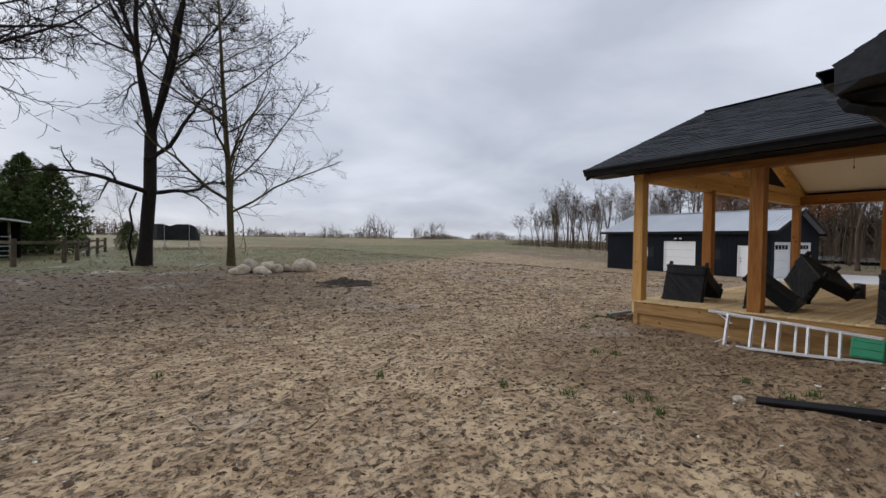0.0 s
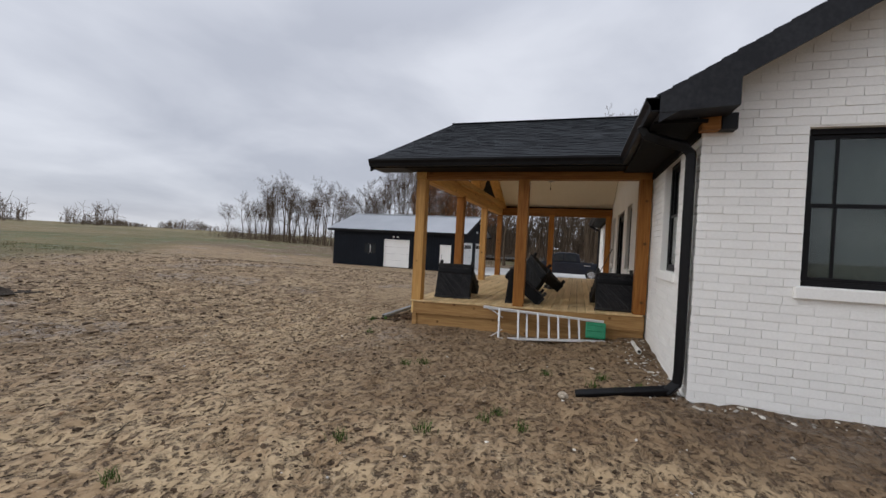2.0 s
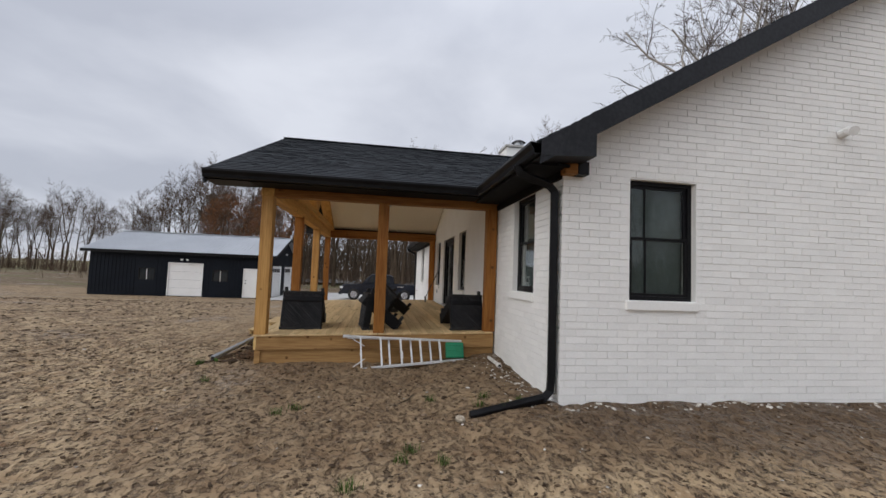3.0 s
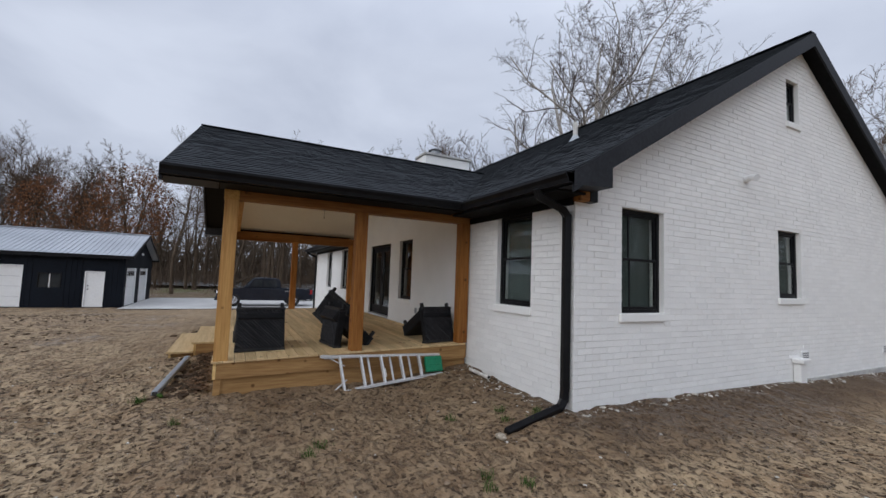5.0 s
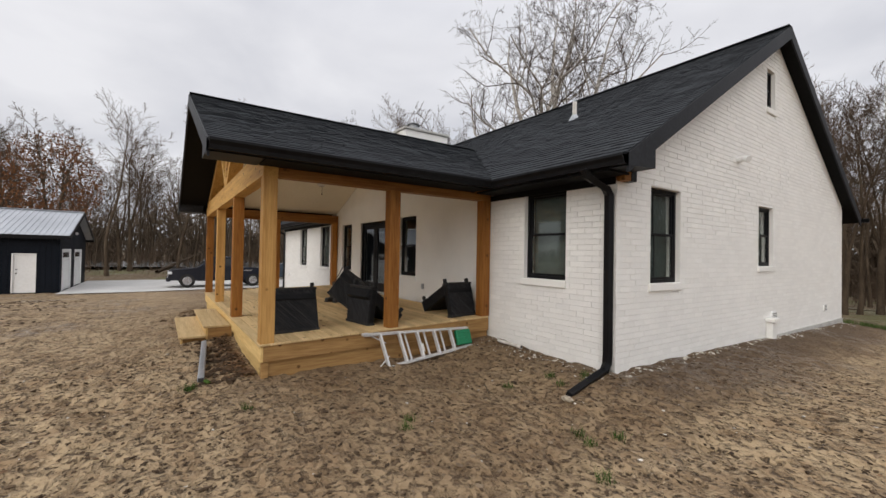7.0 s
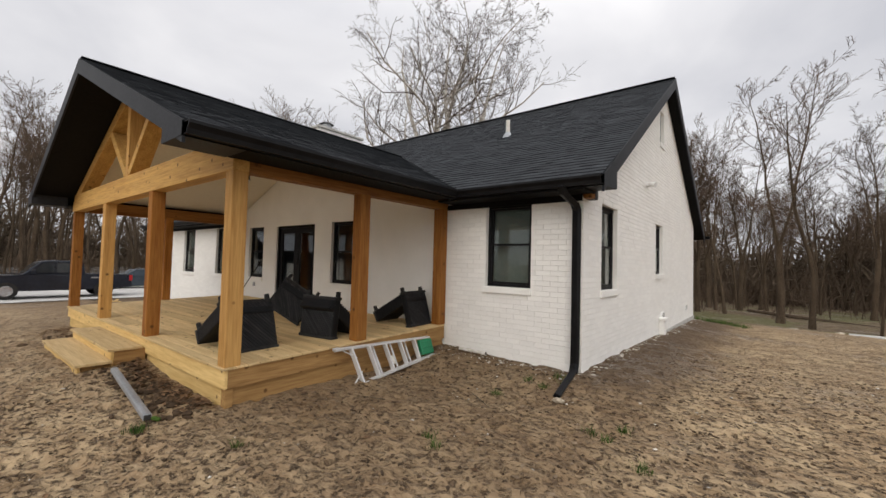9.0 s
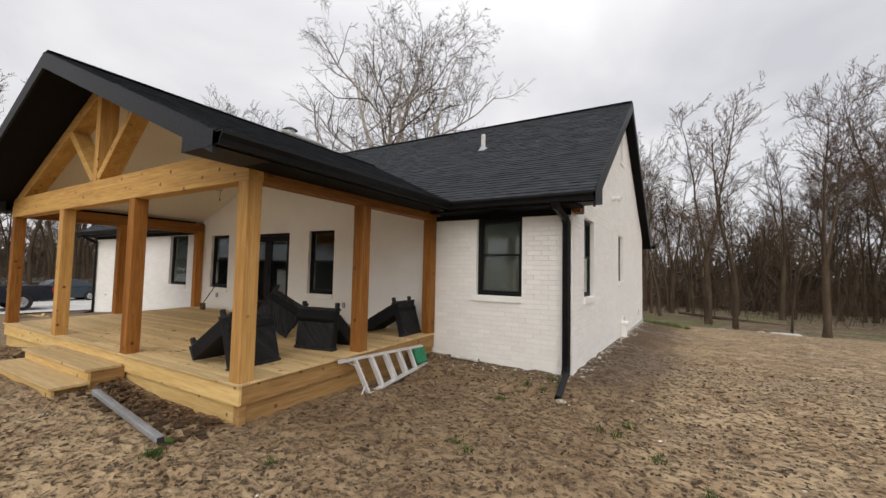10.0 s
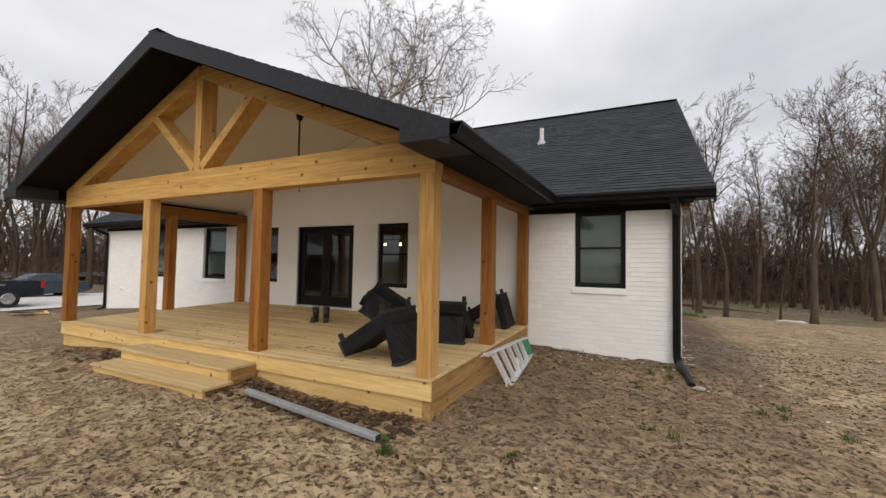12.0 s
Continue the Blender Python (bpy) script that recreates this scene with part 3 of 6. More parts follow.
part("trim_block", box(4.60, 4.728, 0.41, 0.54, 2.95, 3.10, 0.004), BLACKTRIM, house)


def gutter(p, q, out, z):
    """K-shaped gutter between two eave points, hanging out from the eave."""
    p, q, o = Vector((*p, z)), Vector((*q, z)), Vector((*out, 0))
    prof = [(0, 0.0), (0.115, 0.0), (0.118, -0.03), (0.085, -0.075), (0.075, -0.125), (0, -0.125), (0, -0.115), (0.066, -0.115), (0.075, -0.07), (0.105, -0.03), (0.105, -0.01), (0, -0.01)]
    bm = bmesh.new()
    A = [bm.verts.new(p + o * a + Vector((0, 0, b))) for a, b in prof]
    B = [bm.verts.new(q + o * a + Vector((0, 0, b))) for a, b in prof]
    n = len(prof)
    for i in range(n):
        bm.faces.new((A[i], B[i], B[(i + 1) % n], A[(i + 1) % n]))
    bm.faces.new(A)
    bm.faces.new(B[::-1])
    return bm


part("gutter", gutter((EX0, EY), (PX0, EY), (0, 1), main_z(EY) - 0.015), BLACKTRIM, house, "black aluminium gutter")
part("gutter", gutter((PX1, EY), (EX1, EY), (0, 1), main_z(EY) - 0.015), BLACKTRIM, house)
part("gutter", gutter((PX0, EY), (PX0, PY1), (-1, 0), porch_z(PX0) - 0.01), BLACKTRIM, house, "black aluminium gutter")
part("gutter", gutter((PX1, EY), (PX1, PY1), (1, 0), porch_z(PX1) - 0.01), BLACKTRIM, house)
part("gutter", gutter((EX0, YB), (EX1, YB), (0, -1), main_z(YB) - 0.015), BLACKTRIM, house)


def pipe(pts, w, d, material, parent, name, label=""):
    bm = bmesh.new()
    for a, b in zip(pts, pts[1:]):
        a, b = Vector(a), Vector(b)
        e = (b - a).normalized() * 0.02
        bar(a - e, b + e, w, d, 0.012, bm, up=(0.31, 0.95, 0.02))
    return part(name, bm, material, parent, label)


pipe([(4.86, 1.17, 3.06), (4.86, 1.13, 2.98), (4.84, 1.02, 2.93), (4.81, 0.80, 2.85), (4.805, 0.73, 2.77), (4.805, 0.725, 0.62), (4.805, 0.735, 0.50), (4.79, 0.82, 0.41), (4.68, 1.66, 0.27)], 0.108, 0.085, BLACKTRIM, house, "downspout", "black downspout with ground extension")
pipe([(22.6, 1.17, 3.06), (22.6, 1.13, 2.98), (22.62, 0.72, 2.80), (22.62, 0.715, 0.2), (22.2, 1.7, -0.02)], 0.085, 0.075, BLACKTRIM, house, "downspout", "black downspout with ground extension")


def window(u0, u1, z0, z1, along, plane, muntin=False, sill=True, blind=0.0):
    """A black double-hung window set in the wall's opening."""
    w = new("window")
    w["label"] = "black double-hung window with white brick sill"
    attach(w, house)
    s = -1 if along == "y" else 1

    def bx(a, b, d0, d1, za, zb, bev=0.004):
        # d: depth inward from the wall face
        if along == "y":
            return box(plane + d0, plane + d1, a, b, za, zb, bev)
        return box(a, b, plane - d1, plane - d0, za, zb, bev)

    f = 0.05
    for n, a, b, za, zb in (("frame", u0, u0 + f, z0, z1), ("frame", u1 - f, u1, z0, z1), ("frame", u0 + f, u1 - f, z1 - f, z1), ("frame", u0 + f, u1 - f, z0, z0 + f)):
        part(n, bx(a, b, 0.075, 0.15, za, zb), FRAMEBLACK, w)
    zm = (z0 + z1) / 2 + 0.02
    g = 0.035
    for za, zb, d in ((zm - 0.02, z1 - f, 0.105), (z0 + f, zm + 0.02, 0.085)):
        for a, b, c, e in ((u0 + f, u0 + f + g, za, zb), (u1 - f - g, u1 - f, za, zb), (u0 + f + g, u1 - f - g, zb - g, zb), (u0 + f + g, u1 - f - g, za, za + g)):
            part("sash", bx(a, b, d, d + 0.035, c, e, 0.003), FRAMEBLACK, w)
        p = part("pane", bx(u0 + f + g, u1 - f - g, d + 0.014, d + 0.020, za + g, zb - g, 0), GLASS, w)
        p.visible_shadow = False
        if muntin:
            um = u0 + (u1 - u0) * 0.70
            part("glazing_bar", bx(um - 0.012, um + 0.012, d + 0.004, d + 0.013, za + g, zb - g, 0), FRAMEBLACK, w)
    if blind:
        part("blind", bx(u0 + f, u1 - f, 0.20, 0.215, z1 - (z1 - z0) * blind, z1 - 0.02, 0), CURTAIN, w, "grey-green window blind")
    if sill:
        part("sill", bx(u0 - 0.02, u1 + 0.05, -0.035, 0.07, z0 - 0.112, z0 - 0.003, 0.01), WHITE, w, "white painted rowlock sill")
    return w


window(*GABLE_HOLES[0], "y", XG, muntin=True, blind=1.0)
window(*GABLE_HOLES[1], "y", XG, blind=1.0)
window(*GABLE_HOLES[2], "y", XG)
window(*FRONT_HOLES[0], "x", YW, blind=1.0)
window(*FRONT_HOLES[1], "x", YW)
window(*FRONT_HOLES[3], "x", YW)
window(*FRONT_HOLES[4], "x", YW, blind=0.9)
window(*FRONT_HOLES[5], "x", YW, blind=0.9)

# french door
door = new("french_door")
door["label"] = "black double-leaf glazed patio door"
attach(door, house)
u0, u1, z0, z1 = FRONT_HOLES[2]
for n, a, b, za, zb in (("frame", u0, u0 + 0.06, z0, z1), ("frame", u1 - 0.06, u1, z0, z1), ("frame", u0 + 0.06, u1 - 0.06, z1 - 0.06, z1)):
    part(n, box(a, b, YW - 0.15, YW - 0.05, za, zb, 0.004), FRAMEBLACK, door)
part("threshold", box(u0, u1, YW - 0.15, YW + 0.03, z0 - 0.03, z0 + 0.02, 0.004), ALU, door, "pale aluminium threshold")
um = (u0 + u1) / 2
for a, b in ((u0 + 0.065, um - 0.003), (um + 0.003, u1 - 0.065)):
    leaf = new("door_leaf")
    attach(leaf, door)
    for c, d, za, zb in ((a, a + 0.13, z0 + 0.03, z1 - 0.065), (b - 0.13, b, z0 + 0.03, z1 - 0.065), (a + 0.13, b - 0.13, z0 + 0.03, z0 + 0.27), (a + 0.13, b - 0.13, z1 - 0.2, z1 - 0.065)):
        bm = box(c, d, YW - 0.135, YW - 0.09, za, zb, 0.004)
        ob = finish("stile", bm, FRAMEBLACK)
        attach(ob, door)
    p = finish("pane", box(a + 0.13, b - 0.13, YW - 0.116, YW - 0.11, z0 + 0.27, z1 - 0.2), GLASS)
    p.visible_shadow = False
    attach(p, door)
    bpy.data.objects.remove(leaf)
part("handle", bar((um - 0.05, YW - 0.075, 1.78), (um - 0.05, YW - 0.075, 1.98), 0.03, 0.02), BLACKTRIM, door)

# chimney, vent pipe, wall fittings
chimney = part("chimney", box(15.48, 16.38, -4.0, -2.0, 4.8, 6.80, 0.01), WHITE, house, "cream painted brick chimney with a metal cap")
part("crown", box(15.42, 16.44, -4.06, -1.94, 6.80, 6.89, 0.015), CONC, chimney)
part("flue_cap", rod((15.93, -2.62, 6.89), (15.93, -2.62, 7.14), 0.19, 0.19, 14), GALV, chimney)
part("cap_lid", rod((15.93, -2.62, 7.14), (15.93, -2.62, 7.22), 0.28, 0.16, 14), BLACKTRIM, chimney)
vz = main_z(-2.28)
part("vent_pipe", rod((7.75, -2.28, vz - 0.05), (7.75, -2.28, vz + 0.40), 0.052), PVC, house, "white plumbing vent pipe")
part("vent_flashing", rod((7.75, -2.28, vz - 0.06), (7.75, -2.28, vz + 0.09), 0.15, 0.06), GALV, house)
spot = part("floodlight", rod((4.72, -3.15, 3.78), (4.62, -3.15, 3.80), 0.06, 0.05), DOORWHITE, house, "white gable floodlight")
part("lamp_head", rod((4.64, -3.13, 3.81), (4.52, -3.09, 3.76), 0.04, 0.062), DOORWHITE, spot)
vent = part("wall_vent", box(4.705, 4.735, -5.12, -4.88, 0.66, 0.84, 0.004), DOORWHITE, house, "white louvred wall vent")
for k in range(4):
    part("louvre", box(4.697, 4.706, -5.10, -4.90, 0.685 + k * 0.038, 0.70 + k * 0.038), INSIDE, vent)
vent = part("wall_vent", box(4.705, 4.735, -8.69, -8.47, 0.64, 0.78, 0.004), DOORWHITE, house, "white louvred wall vent")
for k in range(4):
    part("louvre", box(4.697, 4.706, -8.67, -8.49, 0.665 + k * 0.038, 0.68 + k * 0.038), INSIDE, vent)
part("pipe_cover", box(4.60, 4.725, -4.80, -4.58, 0.22, 0.66, 0.02), WHITE, house, "white painted pipe cover at the wall foot")
part("pipe_cap", box(4.55, 4.725, -4.84, -4.54, 0.66, 0.74, 0.015), WHITE, house)
part("outlet", box(9.62, 9.70, YW - 0.002, YW + 0.03, 1.12, 1.24, 0.004), GALV, house, "grey outdoor socket")
part("outlet", box(14.48, 14.56, YW - 0.002, YW + 0.03, 1.12, 1.24, 0.004), GALV, house)
part("hose_bib", rod((21.6, YW, 0.9), (21.6, YW + 0.08, 0.9), 0.05, 0.04), DOORWHITE, house)
part("footing", box(XG - 0.03, XG + 0.004, YR, YW + 0.03, -0.3, 0.345, 0.01), CONC, house, "rough grey footing edge")
part("footing", box(XG + 0.004, 7.25, YW + 0.002, YW + 0.03, -0.3, 0.36, 0.01), CONC, house)

# ---- porch ----
porch = empty("porch", "timber porch with cedar posts, pine deck and open truss gable", "porch", (PXC, 2.6, 0.2))
DX0, DX1, DY1 = 7.28, 15.50, 4.62


def deck_z(y):
    return 0.70 + 0.11 * (DY1 - y) / (DY1 - YW)


part("rim_board", box(DX0 + 0.01, DX1 - 0.01, DY1 - 0.05, DY1 - 0.012, 0.46, 0.672, 0.004), PINE_FACE_X, porch, "pale pine rim board with knots")
part("skirt_board", box(DX0 + 0.03, DX1 - 0.03, DY1 - 0.085, DY1 - 0.052, 0.05, 0.452, 0.004), PINE_FACE_X, porch)
part("corner_post", box(DX0 + 0.02, DX0 + 0.12, DY1 - 0.12, DY1 - 0.03, -0.1, 0.455, 0.006), PINE_SHADED_Y, porch, "greenish treated corner post")
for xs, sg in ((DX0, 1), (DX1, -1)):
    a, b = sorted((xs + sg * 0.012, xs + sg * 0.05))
    part("side_rim_board", prism([(a, YW + 0.03, deck_z(YW) - 0.03), (a, DY1 - 0.014, 0.672), (a, DY1 - 0.014, 0.46), (a, YW + 0.03, 0.55)], (0.038, 0, 0)), PINE_SHADED_Y, porch, "brown stained side board with shade in its tone")
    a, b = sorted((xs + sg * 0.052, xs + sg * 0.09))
    part("side_skirt_board", prism([(a, YW + 0.03, 0.545), (a, DY1 - 0.09, 0.455), (a, DY1 - 0.09, 0.02), (a, YW + 0.03, 0.1)], (0.038, 0, 0)), PINE_SHADED_Y, porch)
# frame as one slab, coloured near-black so the board gaps look shaded
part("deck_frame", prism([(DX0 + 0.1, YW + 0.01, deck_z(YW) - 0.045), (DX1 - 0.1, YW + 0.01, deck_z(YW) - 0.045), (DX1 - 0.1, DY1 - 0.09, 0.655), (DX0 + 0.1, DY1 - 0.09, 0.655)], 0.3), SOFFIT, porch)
BW = 0.14
rng = random.Random(4)
nb = int((DY1 - YW - 0.01) / BW)
for i in range(nb):
    y1 = DY1 + 0.012 - i * BW
    y0 = max(y1 - BW + 0.006, YW + 0.006)
    cut = DX0 + (DX1 - DX0) * rng.choice((0.35, 0.5, 0.62))
    for xa, xb in ((DX0 - 0.012, cut - 0.002), (cut + 0.002, DX1 + 0.012)):
        m = pose(0, y0, deck_z(y0), -math.degrees(math.atan(0.11 / (DY1 - YW))))
        part("deck_board", box(xa, xb, 0, y1 - y0, -0.028, rng.uniform(-0.001, 0.001), 0.003, m=m), PINE_X, porch)
W = 0.18
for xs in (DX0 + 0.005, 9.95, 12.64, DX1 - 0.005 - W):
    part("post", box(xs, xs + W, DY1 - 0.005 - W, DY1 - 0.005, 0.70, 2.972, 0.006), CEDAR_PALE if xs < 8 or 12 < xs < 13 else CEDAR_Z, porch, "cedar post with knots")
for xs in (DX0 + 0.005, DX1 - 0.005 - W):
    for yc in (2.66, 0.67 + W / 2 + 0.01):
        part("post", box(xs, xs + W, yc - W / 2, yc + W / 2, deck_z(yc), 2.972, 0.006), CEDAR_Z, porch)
part("front_beam", box(DX0 - 0.01, DX1 + 0.01, DY1 - 0.005 - W, DY1 + 0.005, 2.925, 3.165, 0.008), CEDAR_X, porch, "long pale cedar front beam")
part("bottom_chord", box(DX0 + 0.05, DX1 - 0.05, DY1 - 0.27, DY1 - 0.008, 3.168, 3.315, 0.006), CEDAR_X, porch)
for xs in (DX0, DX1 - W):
    part("side_beam", box(xs, xs + W, YW + 0.005, DY1 - W - 0.006, 2.925, 3.20, 0.008), CEDAR_SHADED_Y, porch, "cedar side beam, toned dark for shade")
ym = DY1 - 0.15
for s in (-1, 1):
    dz = 0.30
    a, b = (PXC + s * 4.10, ym, porch_z(PXC + s * 4.10) - dz + 0.03), (PXC, ym, PZ - dz + 0.03)
    part("rafter", bar(a, b, 0.26, 0.20), CEDAR_X, porch)
    part("strut", bar((PXC + s * 0.10, ym, 3.36), (PXC + s * 1.24, ym, 4.36), 0.25, 0.13), CEDAR_X, porch)
part("king_post", box(PXC - 0.075, PXC + 0.075, ym - 0.128, ym + 0.128, 3.315, 4.84, 0.006), CEDAR_PALE, porch)
for s in (-1, 1):
    xe = PXC + s * 4.05
    zc = lambda x: porch_z(x) - 0.175
    part("vault_ceiling", prism([(xe, YW, zc(xe)), (xe, ym - 0.135, zc(xe)), (PXC, ym - 0.135, zc(PXC)), (PXC, YW, zc(PXC))], 0.02), CEIL, porch, "cream painted vaulted ceiling")
# steps
steps = empty("deck_steps", "two wide pale pine steps against the porch deck", "steps", (11.15, 5.1, 0.2))
part("tread", box(9.94, 12.47, 4.64, 5.06, 0.535, 0.572, 0.004), PINE_X, steps)
part("tread", box(9.86, 12.42, 5.02, 5.43, 0.385, 0.422, 0.004), PINE_X, steps)
part("riser", box(9.96, 12.45, 4.985, 5.02, 0.10, 0.535, 0.003), PINE_FACE_X, steps)
part("riser", box(9.89, 12.39, 5.365, 5.40, 0.10, 0.385, 0.003), PINE_FACE_X, steps)
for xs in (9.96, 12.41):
    part("stringer", box(xs, xs + 0.04, 4.60, 4.983, 0.08, 0.534, 0.003), PINE_SHADED_Y, steps)
    part("stringer", box(xs - 0.03, xs + 0.01, 5.022, 5.363, 0.08, 0.384, 0.003), PINE_SHADED_Y, steps)

# ---- barn ----
BX0, BX1, BY0, BY1, BZ, BE = 30.5, 39.0, 10.05, 21.35, -0.45, 2.62
BR = 4.05
barn = empty("barn", "black metal-sided pole barn with a grey ribbed steel roof", "barn", (34.7, 15.7, -0.4))
bc = (BX0 + BX1) / 2
FACE = [(14.42, 16.62, -0.36, 1.86, "g"), (10.95, 11.85, -0.36, 1.63, "d"), (17.4, 18.4, 0.68, 1.44, "w"), (12.83, 13.83, 0.70, 1.48, "w")]
GAB = [(30.95, 33.5, -0.36, 1.88, "g"), (34.7, 37.3, -0.36, 1.88, "g")]


def barn_wall(name, holes, u0, u1, tops, plane, inner, along):
    bm = bmesh.new()
    for ua, ub, za, ta, tb in cells([h[:4] for h in holes], u0, u1, tops, BZ - 0.4):
        pts = [(ua, za), (ub, za), (ub, tb), (ua, ta)]
        f = [(plane, u, z) if along == "y" else (u, plane, z) for u, z in pts]
        prism(f, (inner - plane, 0, 0) if along == "y" else (0, inner - plane, 0), bm)
    bmesh.ops.remove_doubles(bm, verts=bm.verts, dist=1e-4)
    return part(name, bm, NAVY, barn)


bt = (lambda u: BE + (BR - BE) * (1 - abs(u - bc) / (BX1 - bc)) - 0.05, [bc])
lw = barn_wall("long_wall", FACE, BY0, BY1, (lambda u: BE, []), BX0, BX0 + 0.15, "y")
gw = barn_wall("gable_end", GAB, BX0 + 0.15, BX1, bt, BY0, BY0 + 0.15, "x")
barn_wall("gable_end", [], BX0 + 0.15, BX1, bt, BY1, BY1 - 0.15, "x")
part("rear_wall", box(BX1 - 0.15, BX1, BY0 + 0.15, BY1 - 0.15, BZ - 0.4, BE), NAVY, barn)
for k in range(49):
    y = BY0 + 0.12 + k * 0.229
    if not any(h[0] - 0.06 < y < h[1] + 0.06 for h in FACE):
        part("siding_rib", box(BX0 - 0.018, BX0 - 0.001, y - 0.02, y + 0.02, BZ, BE), NAVY, barn)
for s, xe in ((-1, BX0 - 0.35), (1, BX1 + 0.35)):
    ze = BR - (BR - BE) * abs(xe - bc) / (BX1 - bc) + 0.08
    poly = [(xe, BY0 - 0.4, ze), (bc, BY0 - 0.4, BR + 0.08), (bc, BY1 + 0.4, BR + 0.08), (xe, BY1 + 0.4, ze)]
    part("roof_slope", prism(poly, 0.06), STEEL, barn, "grey ribbed steel roof")
    if s < 0:
        n = 50
        for k in range(n + 1):
            y = BY0 - 0.36 + (BY1 - BY0 + 0.72) * k / n
            part("roof_rib", bar((xe, y, ze + 0.012), (bc, y, BR + 0.092), 0.05, 0.035, 0), STEEL, barn)
    part("fascia", box(min(xe, xe + s * 0.03), max(xe, xe + s * 0.03), BY0 - 0.4, BY1 + 0.4, ze - 0.2, ze - 0.01), BLACKTRIM, barn)
    part("rake_trim", prism([(xe, BY0 - 0.43, ze), (bc, BY0 - 0.43, BR + 0.08), (bc, BY0 - 0.43, BR - 0.12), (xe, BY0 - 0.43, ze - 0.2)], (0, 0.03, 0)), BLACKTRIM, barn)
part("ridge_cap", bar((bc, BY0 - 0.4, BR + 0.10), (bc, BY1 + 0.4, BR + 0.10), 0.3, 0.03), STEEL, barn)


def barn_opening(h, along, plane):
    a, b, za, zb, kind = h

    def bx(u0, u1, d0, d1, z0, z1):
        return box(plane + d0, plane + d1, u0, u1, z0, z1, 0.005) if along == "y" else box(u0, u1, plane + d0, plane + d1, z0, z1, 0.005)

    nm = {"g": "garage_door", "d": "entry_door", "w": "window"}[kind]
    o = new(nm)
    o["label"] = {"g": "white sectional garage door", "d": "white entry door with black handle", "w": "small black slider window"}[kind]
    attach(o, barn)
    trim = DOORWHITE if kind != "w" else FRAMEBLACK
    for u in ((a, a + 0.06), (b - 0.06, b)):
        part("jamb", bx(*u, -0.02, 0.1, za, zb), trim, o)
    part("lintel", bx(a + 0.06, b - 0.06, -0.02, 0.1, zb - 0.06, zb), trim, o)
    if kind == "g":
        n = 4
        hgt = (zb - 0.06 - za) / n
        for k in range(n):
            z = za + k * hgt
            top = k == n - 1 and along == "x"
            if not top:
                part("door_panel", bx(a + 0.065, b - 0.065, 0.04, 0.08, z + 0.004, z + hgt - 0.004), DOORWHITE, o)
                continue
            part("door_panel", bx(a + 0.065, b - 0.065, 0.05, 0.08, z + 0.004, z + hgt - 0.004), DOORWHITE, o)
            m = 4
            for q in range(m):
                uu = a + 0.2 + (b - a - 0.4) * q / m
                part("door_light", bx(uu + 0.06, uu + (b - a - 0.4) / m - 0.06, 0.035, 0.049, z + 0.14, z + hgt - 0.12), CARGLASS, o)
    elif kind == "d":
        part("door_panel", bx(a + 0.065, b - 0.065, 0.03, 0.08, za, zb - 0.065), DOORWHITE, o)
        part("handle", bx(b - 0.2, b - 0.15, -0.02, 0.03, za + 0.95, za + 1.02), BLACKTRIM, o)
        part("deadbolt", bx(b - 0.2, b - 0.15, -0.01, 0.03, za + 1.15, za + 1.21), BLACKTRIM, o)
    else:
        part("pane", bx(a + 0.06, (a + b) / 2 - 0.02, 0.03, 0.04, za, zb - 0.06), CARGLASS, o)
        part("pane", bx((a + b) / 2 + 0.02, b - 0.06, 0.03, 0.04, za, zb - 0.06), CARGLASS, o)
        part("mullion", bx((a + b) / 2 - 0.02, (a + b) / 2 + 0.02, 0.0, 0.06, za, zb - 0.06), DOORWHITE, o)


for h in FACE:
    barn_opening(h, "y", BX0)
for h in GAB:
    barn_opening(h, "x", BY0)
part("barn_lamp", box(BX0 - 0.12, BX0 - 0.02, 15.35, 15.5, 2.02, 2.12, 0.02), DOORWHITE, barn)
part("barn_lamp", box(BX0 - 0.12, BX0 - 0.02, 15.7, 15.85, 2.02, 2.12, 0.02), DOORWHITE, barn)
part("barn_lamp", box(34.65, 34.85, BY0 - 0.14, BY0 - 0.02, 2.75, 2.9, 0.02), DOORWHITE, barn)
# drive between barn and house
bm = bmesh.new()
px = [(x, y) for x in np.linspace(28.8, 39.6, 24) for y in np.linspace(-12.0, 9.98, 30)]
vs = [bm.verts.new((x, y, lie(x, y) + 0.06)) for x, y in px]
for i in range(23):
    for j in range(29):
        k = i * 30 + j
        bm.faces.new((vs[k], vs[k + 30], vs[k + 31], vs[k + 1]))
tagged(part("driveway", bm, DRIVE, None), "pale concrete driveway slab beside the barn", "driveway", kind="structure")


# ---- trees ----
def tube(V, F, pts, rad, sides):
    """Append a tapered tube along pts."""
    pts = np.asarray(pts)
    base = len(V)
    d = np.gradient(pts, axis=0)
    d /= np.linalg.norm(d, axis=1)[:, None] + 1e-9
    ref = np.array((0.0, 0.0, 1.0)) if abs(d[0][2]) < 0.8 else np.array((1.0, 0.0, 0.0))
    a = np.cross(d, ref)
    a /= np.linalg.norm(a, axis=1)[:, None] + 1e-9
    b = np.cross(d, a)
    for i in range(len(pts)):
        for k in range(sides):
            w = 2 * math.pi * k / sides
            V.append(tuple(pts[i] + rad[i] * (math.cos(w) * a[i] + math.sin(w) * b[i])))
    for i in range(len(pts) - 1):
        for k in range(sides):
            k2 = (k + 1) % sides
            F.append((base + i * sides + k, base + i * sides + k2, base + (i + 1) * sides + k2, base + (i + 1) * sides + k))


def unit(v):
    return v / (np.linalg.norm(v) + 1e-9)


